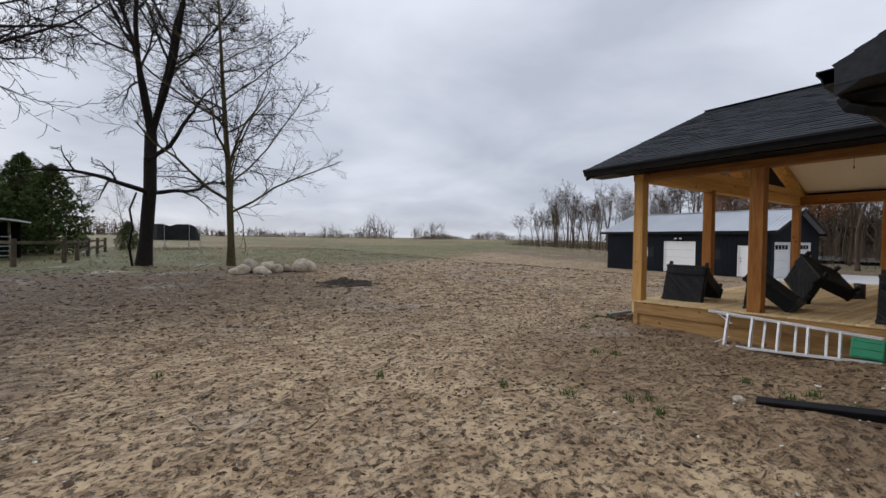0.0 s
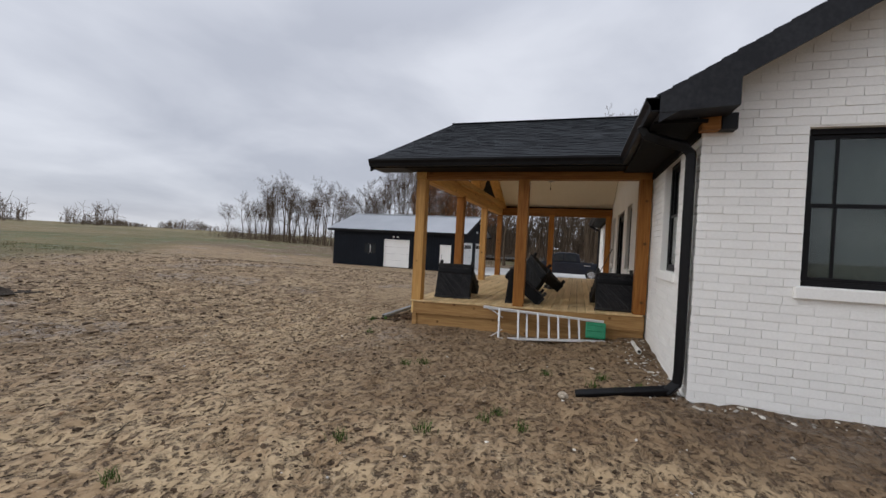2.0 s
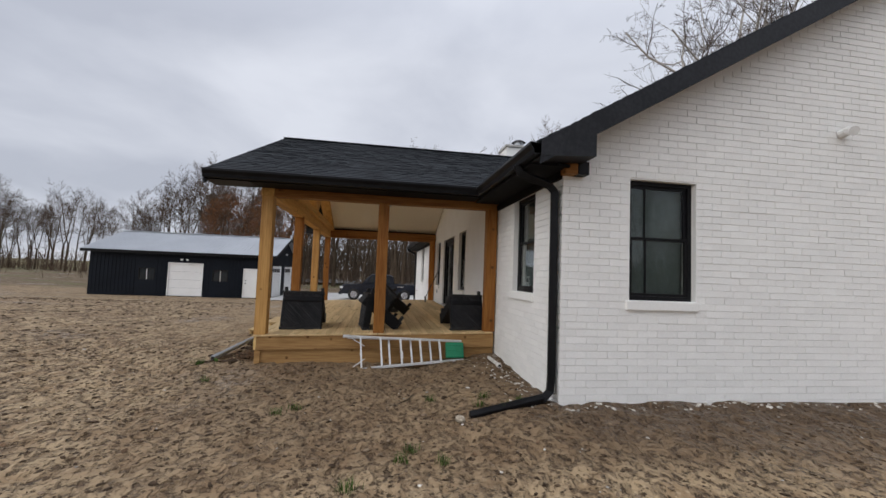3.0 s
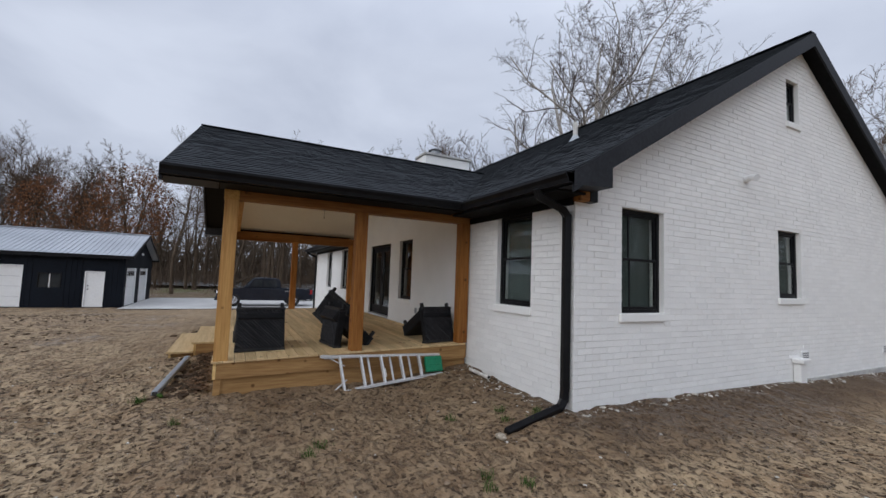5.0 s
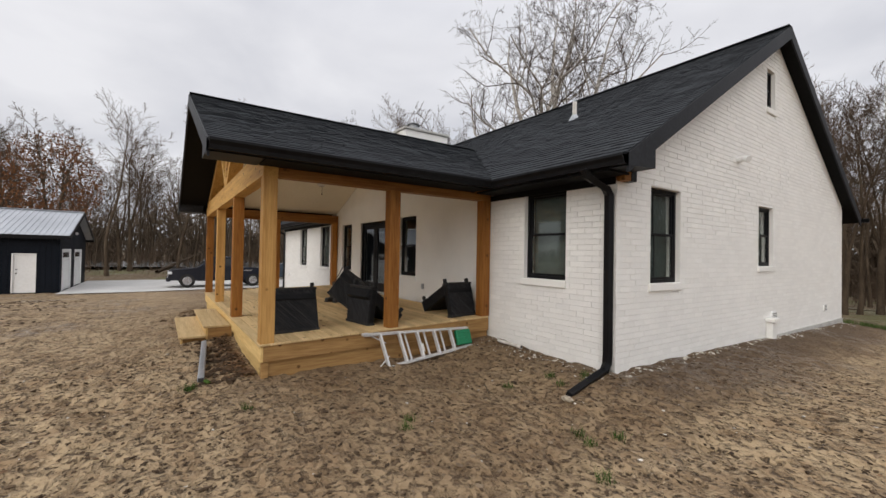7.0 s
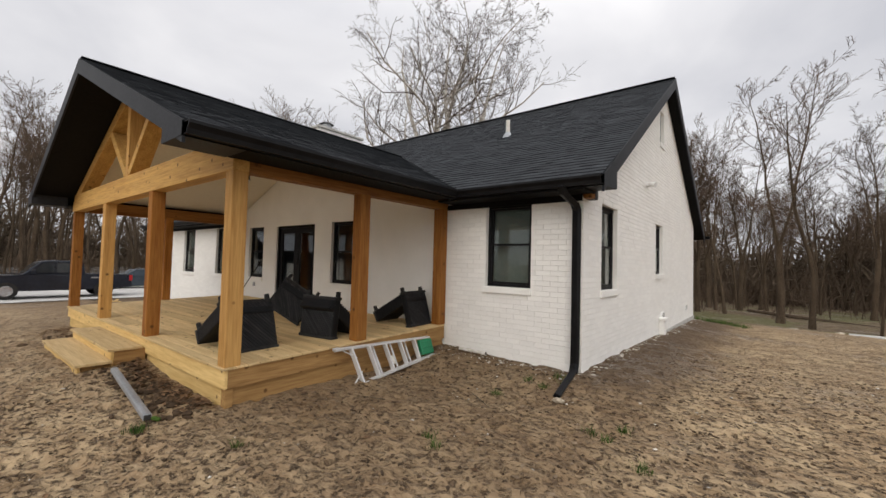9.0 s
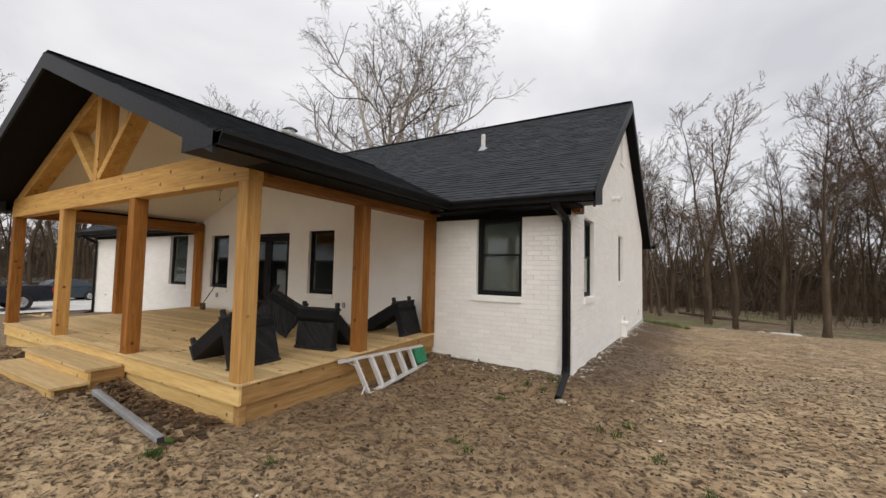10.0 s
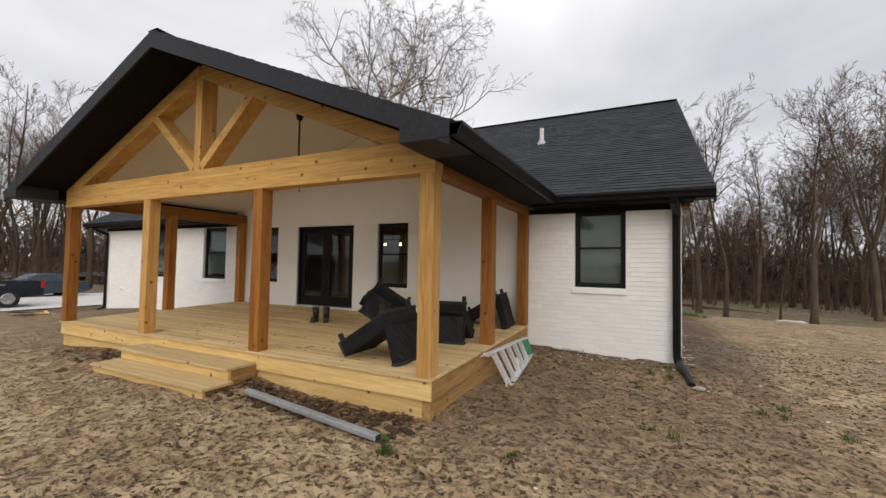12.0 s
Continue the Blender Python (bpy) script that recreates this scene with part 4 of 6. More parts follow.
def limb(r, start, d, length, rad, n, wander, lift, tip=0.25):
    pts, d = [np.array(start)], unit(np.array(d, float))
    for _ in range(n):
        d = unit(d + r.normal(0, wander, 3) + np.array((0, 0, lift)))
        pts.append(pts[-1] + d * length / n)
    return np.array(pts), rad * np.linspace(1, tip, n + 1) ** 0.9


def sprout(r, pts, rad, level, spec, T, B):
    """Side branches of a limb: spec gives for each level (count, length share, angle, sides, wander, lift)."""
    if level >= len(spec):
        return
    count, share, angle, sides, wander, lift, lo = spec[level]
    L = np.linalg.norm(np.diff(pts, axis=0), axis=1).sum()
    V, F = (T if level <= spec_min[1] else B)
    for k in range(count):
        f = lo + (0.99 - lo) * (k + r.uniform(0, 1)) / count
        i = min(int(f * (len(pts) - 1)), len(pts) - 2)
        g = f * (len(pts) - 1) - i
        p = pts[i] * (1 - g) + pts[i + 1] * g
        ax = unit(pts[i + 1] - pts[i])
        side = unit(np.cross(ax, r.normal(0, 1, 3)))
        an = radians(angle + r.uniform(-14, 14))
        d = ax * math.cos(an) + side * math.sin(an)
        ln = L * share * (1.15 - 0.65 * f) * r.uniform(0.7, 1.25)
        rr = max(rad[i] * r.uniform(0.35, 0.6), spec_min[0])
        bp, br = limb(r, p, d, ln, rr, 5 if level < 2 else 3, wander, lift, 0.3)
        br = np.maximum(br, spec_min[0] * 0.6)
        tube(V, F, bp, br, sides)
        sprout(r, bp, br, level + 1, spec, T, B)


spec_min = [0.009, 0]


def bare_tree(seed, height, radius, spec, stems=1, wander=0.05, fork=0.25, tipmin=0.009, spread=0.22, lean=(0, 0)):
    r = np.random.default_rng(seed)
    spec_min[0] = tipmin
    T, B = ([], []), ([], [])
    if stems == 1:
        pts, rad = limb(r, (0, 0, -0.3), (lean[0], lean[1], 1), height, radius, 12, wander, 0.05, 0.08)
        rad[0] *= 1.35
        tube(*T, pts, rad, 9)
        sprout(r, pts, rad, 0, spec, T, B)
    else:
        h0 = height * fork
        pts, rad = limb(r, (0, 0, -0.3), (lean[0], lean[1], 1), h0 + 0.3, radius, 5, wander * 0.5, 0.05, 0.85)
        rad[0] *= 1.35
        tube(*T, pts, rad, 10)
        a0 = r.uniform(0, 6.28)
        for s in range(stems):
            a = a0 + 6.28 * s / stems + r.uniform(-0.4, 0.4)
            d = (math.cos(a) * spread, math.sin(a) * spread, 1)
            sp, sr = limb(r, pts[-1] - np.array((0, 0, 0.15)), d, (height - h0) * r.uniform(0.85, 1.05), radius * r.uniform(0.42, 0.58), 10, wander, 0.06, 0.08)
            tube(*T, sp, sr, 7)
            sprout(r, sp, sr, 0, spec, T, B)
    return T, B


def make_tree(name, TB, bark, twig, label, category="tree", group=""):
    ob = empty(name, label, category, group=group)
    raw("trunk", *TB[0], bark, ob, smooth=True)
    raw("crown", *TB[1], twig, ob)
    return ob


# (count, length share, angle, sides, wander, lift, lowest)
WOODS = [(13, 0.34, 46, 5, 0.13, 0.10, 0.40), (7, 0.46, 42, 3, 0.11, 0.06, 0.15), (6, 0.42, 40, 3, 0.09, 0.05, 0.1)]
BROAD = [(15, 0.46, 52, 5, 0.14, 0.08, 0.34), (8, 0.48, 44, 4, 0.12, 0.05, 0.15), (7, 0.42, 42, 3, 0.10, 0.04, 0.1)]
FINE = [(13, 0.42, 55, 5, 0.13, 0.07, 0.22), (8, 0.50, 46, 4, 0.17, 0.03, 0.12), (7, 0.48, 44, 3, 0.2, 0.0, 0.1), (4, 0.5, 42, 3, 0.2, 0.0, 0.15)]


def place(ob, x, y, scale=1.0, rz=0.0, dz=0.0):
    ob.matrix_basis = pose(x, y, lie(x, y) + dz, 0, 0, rz) @ Matrix.Scale(scale, 4)
    return ob


def swing(x, y):
    """Plan point of the field side, turned about the yard's corner."""
    c, q = math.cos(radians(-2.2)), math.sin(radians(-2.2))
    return c * x - q * (y - 0.5), q * x + c * (y - 0.5) + 0.5


# two trees at the field's edge
fa = make_tree("field_tree", bare_tree(11, 17.0, 0.26, FINE, stems=4, fork=0.33, wander=0.06, tipmin=0.010, spread=0.27, lean=(0.10, 0)), BARKDARK, TWIGDARK, "tall dark bare maple with several upright stems")
place(fa, -1.13, 23.0, 1.08, 20)
T, B = ([], []), ([], [])
r = np.random.default_rng(5)
spec_min[0] = 0.010
for d, z, ln in (((-0.9, 0.1, 0.32), 3.1, 3.8), ((0.95, 0.1, 0.25), 3.0, 5.0), ((0.7, 0.3, 0.55), 4.4, 4.6)):
    bp, br = limb(r, (0.1, 0, z), d, ln, 0.11, 8, 0.15, -0.02, 0.2)
    tube(*T, bp, br, 6)
    sprout(r, bp, br, 0, [(7, 0.42, 48, 4, 0.2, -0.04, 0.2), (6, 0.5, 44, 3, 0.2, -0.05, 0.1), (4, 0.5, 40, 3, 0.2, 0, 0.1)], B, B)
for nm, VF, m in (("lower_crown", T, BARKDARK), ("lower_spray", B, TWIGDARK)):
    ob = raw(nm, *VF, m)
    ob.parent = fa
    if nm == "lower_spray":
        ob["kind"] = "stuff"
vine = []
vf = []
tube(vine, vf, [(-0.42, -0.2, -0.1), (-0.55, -0.25, 0.8), (-0.42, -0.22, 1.6), (-0.5, -0.15, 2.3), (-0.25, -0.1, 3.0)], [0.05, 0.045, 0.04, 0.04, 0.035], 6)
ob = raw("vine", vine, vf, BARKDARK)
ob.parent = fa
fb = make_tree("field_tree", bare_tree(23, 15.0, 0.17, [(30, 0.34, 60, 5, 0.13, 0.05, 0.15), (8, 0.50, 46, 3, 0.18, 0.02, 0.1), (6, 0.5, 44, 3, 0.2, 0.0, 0.1), (3, 0.5, 40, 3, 0.2, 0, 0.2)], wander=0.025, tipmin=0.009), BARKGREEN, TWIGDARK, "slender straight bare tree beside the rock pile")
place(fb, 2.25, 21.4, 1.0, 70)
# branches reaching in from the yard's west side
fc = make_tree("yard_tree", bare_tree(31, 11.0, 0.20, FINE, stems=4, fork=0.2, tipmin=0.008, spread=0.62), BARKDARK, TWIGDARK, "bare yard tree with fine drooping purple-brown twigs")
place(fc, *swing(-6.3, 12.2), 1.1, 140)

# pale sycamores behind the house
SYC = [(9, 0.60, 54, 8, 0.22, 0.10, 0.06), (7, 0.50, 48, 5, 0.24, 0.06, 0.2), (7, 0.42, 46, 4, 0.24, 0.05, 0.15), (6, 0.36, 44, 3, 0.2, 0.06, 0.15)]
spec_min[1] = 0
sy = make_tree("sycamore_tree", bare_tree(41, 28.0, 0.60, SYC, stems=3, fork=0.30, wander=0.10, tipmin=0.012, spread=0.34), PALE, PALETWIG, "tall pale-barked bare sycamore with wide fine twigs")
place(sy, 28.9, -25.4, 1.02, 150)
sy = make_tree("sycamore_tree", bare_tree(43, 27.0, 0.50, SYC, stems=2, fork=0.42, wander=0.07, tipmin=0.012, spread=0.30), PALE, PALETWIG, "tall pale-barked bare sycamore with wide fine twigs")
place(sy, 26.0, -24.6, 1.0, 10)
spec_min[1] = 0

# the woods
rng = random.Random(17)
kinds = []
for i, (h, rd, sp, st) in enumerate(((18, 0.20, WOODS, 1), (20, 0.25, WOODS, 2), (17, 0.17, WOODS, 1), (21, 0.30, BROAD, 2), (15, 0.13, WOODS, 1), (19, 0.26, BROAD, 3))):
    kinds.append(make_tree("woodland_tree", bare_tree(100 + i, h, rd, sp, stems=st, fork=0.3, wander=0.06, tipmin=0.016), BARK, TWIG, "bare grey-brown woodland tree", group="trees of the woods"))
used = [False] * len(kinds)


def wood_tree(x, y, s, k=None):
    k = rng.randrange(len(kinds)) if k is None else k
    m = pose(x, y, lie(x, y) - 0.05, 0, 0, rng.uniform(0, 360)) @ Matrix.Scale(s, 4)
    if not used[k]:
        used[k] = True
        kinds[k].matrix_basis = m
        return kinds[k]
    o = copy_thing(kinds[k], Matrix.Identity(4))
    o.matrix_basis = m
    return o


# edge of the south woods, then its depth
for x, y, s, k in ((-2.5, -19.6, 0.56, 3), (0.9, -22.8, 0.72, 0), (2.2, -24.6, 0.78, 1), (-1.4, -21.0, 0.5, 4), (-7.5, -26.5, 0.78, 5), (5.2, -29.0, 0.68, 2), (-12.5, -26.5, 0.78, 3), (7.5, -27.5, 0.64, 0), (-17.5, -26.0, 0.76, 1), (43.0, -16.2, 0.98, 0), (41.0, -21.4, 1.0, 1), (46.0, -14.0, 0.95, 2), (38.5, -23.5, 0.92, 5), (45.0, -19.0, 1.0, 3)):
    wood_tree(x, y, s, k)
for i in range(185):
    y = -26 - 46 * rng.random() ** 1.2
    wood_tree(rng.uniform(-46, 24), y, rng.uniform(0.54, 0.80))
for i in range(22):
    wood_tree(rng.uniform(24, 62), rng.uniform(-58, -34), rng.uniform(0.7, 0.9))
# east woods beyond the drive and barn
for i in range(110):
    y = rng.uniform(-34, 36)
    wood_tree(48 + 34 * rng.random() ** 1.2 + max(y - 8, 0) * 0.5, y, rng.uniform(0.72, 0.95) * (0.84 if y > 8 else 1.0))
for x, y, s, k in ((46.5, 9.5, 0.8, 0), (47.5, 4.5, 0.85, 2), (46.0, 0.5, 0.8, 4), (49, -4.0, 0.9, 0), (47.0, -9.0, 0.9, 1)):
    wood_tree(x, y, s, k)
# north-east tree line running out to the field
for i in range(52):
    f = rng.random()
    wood_tree(*swing(62 + 38 * f + rng.uniform(-5, 5), 34 + 70 * f + rng.uniform(-6, 6)), rng.uniform(0.45, 0.72))

# rust-leaved oak behind the barn
r = np.random.default_rng(77)
oak = make_tree("oak_tree", bare_tree(77, 14.0, 0.28, WOODS, stems=2, fork=0.25, tipmin=0.016, spread=0.4), BARK, TWIG, "young oak still holding rust-brown leaves")
lv, lf = [], []
for i in range(5200):
    a, e = r.uniform(0, 6.28), r.normal(0, 1, 3)
    p = np.array((0, 0, 8.0)) + unit(e) * np.array((3.6, 3.6, 4.2)) * r.uniform(0.35, 1.0) ** 0.5
    u, w = unit(r.normal(0, 1, 3)) * 0.10, unit(r.normal(0, 1, 3)) * 0.07
    n = len(lv)
    lv += [tuple(p - u), tuple(p + w), tuple(p + u), tuple(p - w)]
    lf.append((n, n + 1, n + 2, n + 3))
raw("leaves", lv, lf, RUST, oak, "rust-brown dead leaves")
place(oak, 49.0, 13.5, 1.0)
place(copy_thing(oak, Matrix.Identity(4)), 53.0, 20.5, 0.9, 80)


# undergrowth: thin whips and brush, too many to count
def brush(name, n, area, hmin, hmax, rad, label, mat_):
    r = np.random.default_rng(len(name) + n)
    V, F = [], []
    for i in range(n):
        x, y = area(r)
        z = lie(x, y) - 0.05
        h = r.uniform(hmin, hmax)
        bp, br = limb(r, (x, y, z), (r.normal(0, 0.25), r.normal(0, 0.25), 1), h, rad, 4, 0.12, 0.02, 0.3)
        tube(V, F, bp, br, 3)
        for q in range(4):
            f = r.integers(1, 4)
            sp, sr = limb(r, bp[f], r.normal(0, 0.7, 3) + np.array((0, 0, 0.5)), h * 0.4, rad * 0.6, 2, 0.15, 0.0, 0.4)
            tube(V, F, sp, sr, 3)
    ob = raw(name, V, F, mat_)
    return tagged(ob, label, "undergrowth", kind="stuff")


brush("undergrowth", 1900, lambda r: (r.uniform(-48, 40), -26 - 40 * r.random() ** 0.7), 1.0, 5.5, 0.020, "tangle of bare saplings and brush under the woods", TWIG)
brush("undergrowth", 800, lambda r: (47 + 36 * r.random(), r.uniform(-34, 36)), 1.0, 5.0, 0.024, "tangle of bare saplings and brush beyond the drive", TWIG)
brush("undergrowth", 700, lambda r: (lambda f: (60 + 40 * f + r.normal(0, 4), 30 + 74 * f + r.normal(0, 4)))(r.random()), 1.0, 4.0, 0.03, "brush along the far tree line", TWIG)
# fallen trunks between the trees
for p, q, rd in (((-4, -27, -1.3), (4, -31, -0.9), 0.16), ((50, 6, -0.2), (57, 2, 1.6), 0.18), ((6, -33, -1.4), (12, -30, -1.0), 0.13)):
    V, F = [], []
    tube(V, F, np.linspace(p, q, 6), np.linspace(rd, rd * 0.6, 6), 7)
    tagged(raw("fallen_log", V, F, BARK, smooth=True), "bare fallen trunk lying among the trees", "log")

# far hedges and woodland on the skyline
hr = np.random.default_rng(9)


def far_clump(x, y, w, h, dense, rz=15):
    V, F = [], []
    n = int(w * dense)
    for i in range(n):
        px_, py_ = hr.uniform(-w / 2, w / 2), hr.normal(0, 3)
        hh = h * hr.uniform(0.55, 1.0) * (1 - 0.5 * abs(px_) / (w / 2))
        bp, br = limb(hr, (px_, py_, -0.5), (hr.normal(0, 0.15), 0, 1), hh, 0.16, 4, 0.1, 0.03, 0.3)
        tube(V, F, bp, br, 3)
        for q in range(9):
            f = hr.integers(1, 5)
            sp, sr = limb(hr, bp[f], hr.normal(0, 0.6, 3) + np.array((0, 0, 0.6)), hh * 0.35, 0.09, 2, 0.2, 0.0, 0.5)
            tube(V, F, sp, sr, 3)
    ob = raw("far_thicket", V, F, TWIGHAZE)
    tagged(ob, "distant bare thicket on the field's horizon", "thicket", kind="stuff")
    ob.matrix_basis = pose(x, y, lie(x, y), 0, 0, rz)


for x in range(-90, 100, 26):
    far_clump(x, -78, 34, 12, 4.5, 0)
for x in range(-80, 60, 24):
    far_clump(x, -64, 32, 11, 7.0, 0)
for y in range(-40, 60, 26):
    far_clump(108, y, 34, 14, 3.0, 90)
for y in range(-44, 50, 24):
    far_clump(90, y, 32, 12, 6.0, 90)
for az, dist, w, h in ((-22, 210, 60, 8), (-14, 240, 60, 7), (-8, 260, 46, 6), (0, 260, 34, 4), (6, 270, 40, 4), (15.6, 262, 17, 6), (21.8, 268, 30, 10.5), (19.5, 330, 60, 3), (27.6, 285, 12, 8), (29.8, 292, 17, 9.5), (31, 340, 50, 3), (11, 300, 40, 3), (-30, 230, 70, 9), (38, 420, 70, 6), (31, 480, 60, 4)):
    a = radians(az + 2.2)
    far_clump(dist * math.sin(a), dist * math.cos(a), w, h * 1.5, 1.6 if h > 6 else 2.4)


# ---- west side: conifers, red shed, fence, trampoline, rocks ----
def conifer(seed, height, spread):
    r = np.random.default_rng(seed)
    V, F = [], []
    tube(V, F, [(0, 0, -0.2), (0, 0, height * 0.95)], [0.16, 0.02], 6)
    T = (V, F)
    V, F = [], []
    for i in range(int(2000 * height / 8)):
        f = r.uniform(0.04, 1.0)
        z = height * f
        a = r.uniform(0, 6.28)
        R = spread * (1 - f ** 1.9) ** 0.75 * (0.7 + 0.3 * min(1.0, f * 4)) * (0.88 + 0.16 * math.sin(3 * a + 7 * f + seed) + 0.12 * math.sin(5 * a - 11 * f))
        rr = R * r.uniform(0.35, 1.05)
        c = np.array((rr * math.cos(a), rr * math.sin(a), z + r.normal(0, 0.12)))
        out = np.array((math.cos(a), math.sin(a), r.uniform(-0.25, 0.5)))
        for q in range(7):
            d = unit(out + r.normal(0, 0.55, 3)) * r.uniform(0.18, 0.42)
            s = unit(np.cross(d, r.normal(0, 1, 3))) * 0.06
            n = len(V)
            V += [tuple(c - s), tuple(c + s), tuple(c + d)]
            F.append((n, n + 1, n + 2))
    return T, (V, F)


con = []
for i, (h, s) in enumerate(((7.0, 3.0), (9.5, 3.6), (6.2, 2.7))):
    T, N = conifer(60 + i, h, s)
    o = empty("conifer_tree", "dense dark green cedar beside the fence", "tree", group="evergreens along the fence")
    raw("trunk", *T, BARK, o)
    raw("foliage", *N, NEEDLE, o)
    con.append(o)
place(con[0], *swing(-8.3, 37.6), 0.84)
place(con[1], *swing(-15.0, 38.0), 0.86)
place(con[2], *swing(-12.2, 40.0), 0.95)
for x, y, s, k in ((-18.5, 36.0, 1.1, 0), (-21.5, 40.0, 1.0, 1), (-11.4, 36.9, 1.15, 2), (-25, 36, 1.1, 1), (-5.2, 47, 0.5, 2), (-29, 42, 1.1, 0), (-16.8, 43, 1.15, 1), (-11.0, 42.5, 1.0, 0), (-20, 33.5, 1.0, 1), (-24, 32.5, 1.1, 0), (-13.6, 39.0, 1.05, 1), (-17.0, 37.0, 1.0, 0), (-10.6, 41.0, 0.9, 1)):
    place(copy_thing(con[k], Matrix.Identity(4)), *swing(x, y), s * 0.82, rng.uniform(0, 360))
for x, y in ((-9, 52), (-12, 55), (-6.5, 56), (-15, 58)):
    wood_tree(*swing(x, y), 0.5, 4)

shed = empty("red_shed", "open-sided red board shed with a pale tin roof", "shed", (-12, 30, 0.1), 8)
SZ = lie(-11, 30)


def sx(bm):
    bmesh.ops.transform(bm, matrix=pose(*swing(-8.9, 29.0), SZ, 0, 0, 6), verts=bm.verts)
    return bm


part("front_wall", sx(box(-6.5, -1.3, 0, 0.12, -0.2, 2.25)), RED, shed)
part("front_wall", sx(box(-1.05, -0.35, 0, 0.12, -0.2, 2.1)), RED, shed)
part("corner_board", sx(box(-1.3, -1.05, -0.03, 0.13, -0.1, 1.95, 0.01)), DOORWHITE, shed, "white corner board")
part("back_wall", sx(box(-6.5, 0.9, 3.6, 3.7, -0.2, 2.0)), SOFFIT, shed)
part("side_wall", sx(box(-6.5, -6.4, 0.12, 3.6, -0.2, 2.3)), RED, shed)
part("inner_wall", sx(box(-0.35, -0.25, 0.12, 3.6, -0.2, 2.0)), SOFFIT, shed)
part("roof_slope", sx(prism([(-6.8, -0.35, 2.32), (-1.0, -0.35, 2.36), (-1.0, 4.0, 2.36), (-6.8, 4.0, 2.32)], 0.08)), TIN, shed, "pale tin roof")
part("roof_slope", sx(prism([(-1.0, -0.35, 2.36), (1.3, -0.35, 2.06), (1.3, 4.0, 2.06), (-1.0, 4.0, 2.36)], 0.08)), TIN, shed)
part("roof_post", sx(box(0.85, 0.95, 0.05, 0.15, -0.2, 2.05)), RAIL, shed)
part("brace", sx(bar((-1.1, -0.02, 1.75), (-0.3, -0.02, 2.15), 0.05, 0.05)), DOORWHITE, shed)
gate = empty("pipe_gate", "grey tubular steel farm gate at the shed", "gate", (-7.9, 29, SZ))
bm = bmesh.new()
for k in range(5):
    part("rail", sx(rod((-0.2, -0.05, 0.25 + 0.24 * k), (0.95, -0.05, 0.25 + 0.24 * k), 0.022, None, 8)), GALV, gate)
for u in (-0.2, 0.95):
    part("upright", sx(rod((u, -0.05, 0.05), (u, -0.05, 1.3), 0.025, None, 8)), GALV, gate)
bm.free()

fence = empty("paddock_fence", "weathered post and rail paddock fence", "fence", (-6, 30, 0.1))
fp = [(-5.5, 23.9), (-4.35, 26.4), (-4.2, 28.6), (-4.5, 34.2), (-4.55, 38.5), (-4.5, 42.0)]
for x, y in fp:
    z = lie(x, y)
    part("post", rod((x, y, z - 0.2), (x + 0.02, y, z + 1.15), 0.10, 0.09, 9), RAIL, fence)
for (xa, ya), (xb, yb) in zip(fp, fp[1:]):
    for zz in (0.98,) if ya < 27 else (0.95, 0.5):
        part("rail", bar((xa, ya, lie(xa, ya) + zz), (xb, yb, lie(xb, yb) + zz), 0.05, 0.13), RAIL, fence)
part("rail", bar((*fp[0], lie(*fp[0]) + 0.98), (-6.5, 26.2, lie(-6.5, 26.2) + 0.98), 0.05, 0.13), RAIL, fence)

TX, TY = 0.35, 51.5
tr = empty("trampoline", "round trampoline with sagging black safety net", "trampoline", (TX, TY, lie(TX, TY)))
TZ = lie(TX, TY)
bm = bmesh.new()
ring = 20
lo = [bm.verts.new((2.1 * math.cos(6.283 * k / ring), 2.1 * math.sin(6.283 * k / ring), 0.95)) for k in range(ring)]
hi = [bm.verts.new((2.0 * math.cos(6.283 * k / ring), 2.0 * math.sin(6.283 * k / ring), 2.55 - 0.22 * (k % 4 == 2) - (0.9 if k in (0, 19, 1) else 0))) for k in range(ring)]
for k in range(ring):
    bm.faces.new((lo[k], lo[(k + 1) % ring], hi[(k + 1) % ring], hi[k]))
bmesh.ops.translate(bm, vec=(TX, TY, TZ), verts=bm.verts)
bmesh.ops.solidify(bm, geom=bm.faces, thickness=0.02)
part("net", bm, NETTING, tr, "black mesh net")
part("mat", rod((TX, TY, TZ + 0.9), (TX, TY, TZ + 0.94), 2.1, None, 24), NETTING, tr)
for k in range(6):
    a = 6.283 * k / 6
    part("leg", rod((TX + 2.1 * math.cos(a), TY + 2.1 * math.sin(a), TZ - 0.1), (TX + 2.1 * math.cos(a), TY + 2.1 * math.sin(a), TZ + 0.95), 0.03), GALV, tr)
    part("net_pole", rod((TX + 2.12 * math.cos(a), TY + 2.12 * math.sin(a), TZ + 0.95), (TX + 2.12 * math.cos(a), TY + 2.12 * math.sin(a), TZ + 2.55), 0.022), GALV, tr)


def boulder(seed, w, d, h):
    r = np.random.default_rng(seed)
    bm = bmesh.new()
    bmesh.ops.create_icosphere(bm, subdivisions=3, radius=0.5)
    o = r.uniform(0, 50)
    for v in bm.verts:
        k = 1 + 0.28 * noise.noise(v.co * 1.7 + Vector((o, 0, 0))) + 0.08 * noise.noise(v.co * 5 + Vector((o, 3, 0)))
        v.co = Vector((v.co.x * w * k, v.co.y * d * k, max(v.co.z, -0.28) * h * k))
    return bm


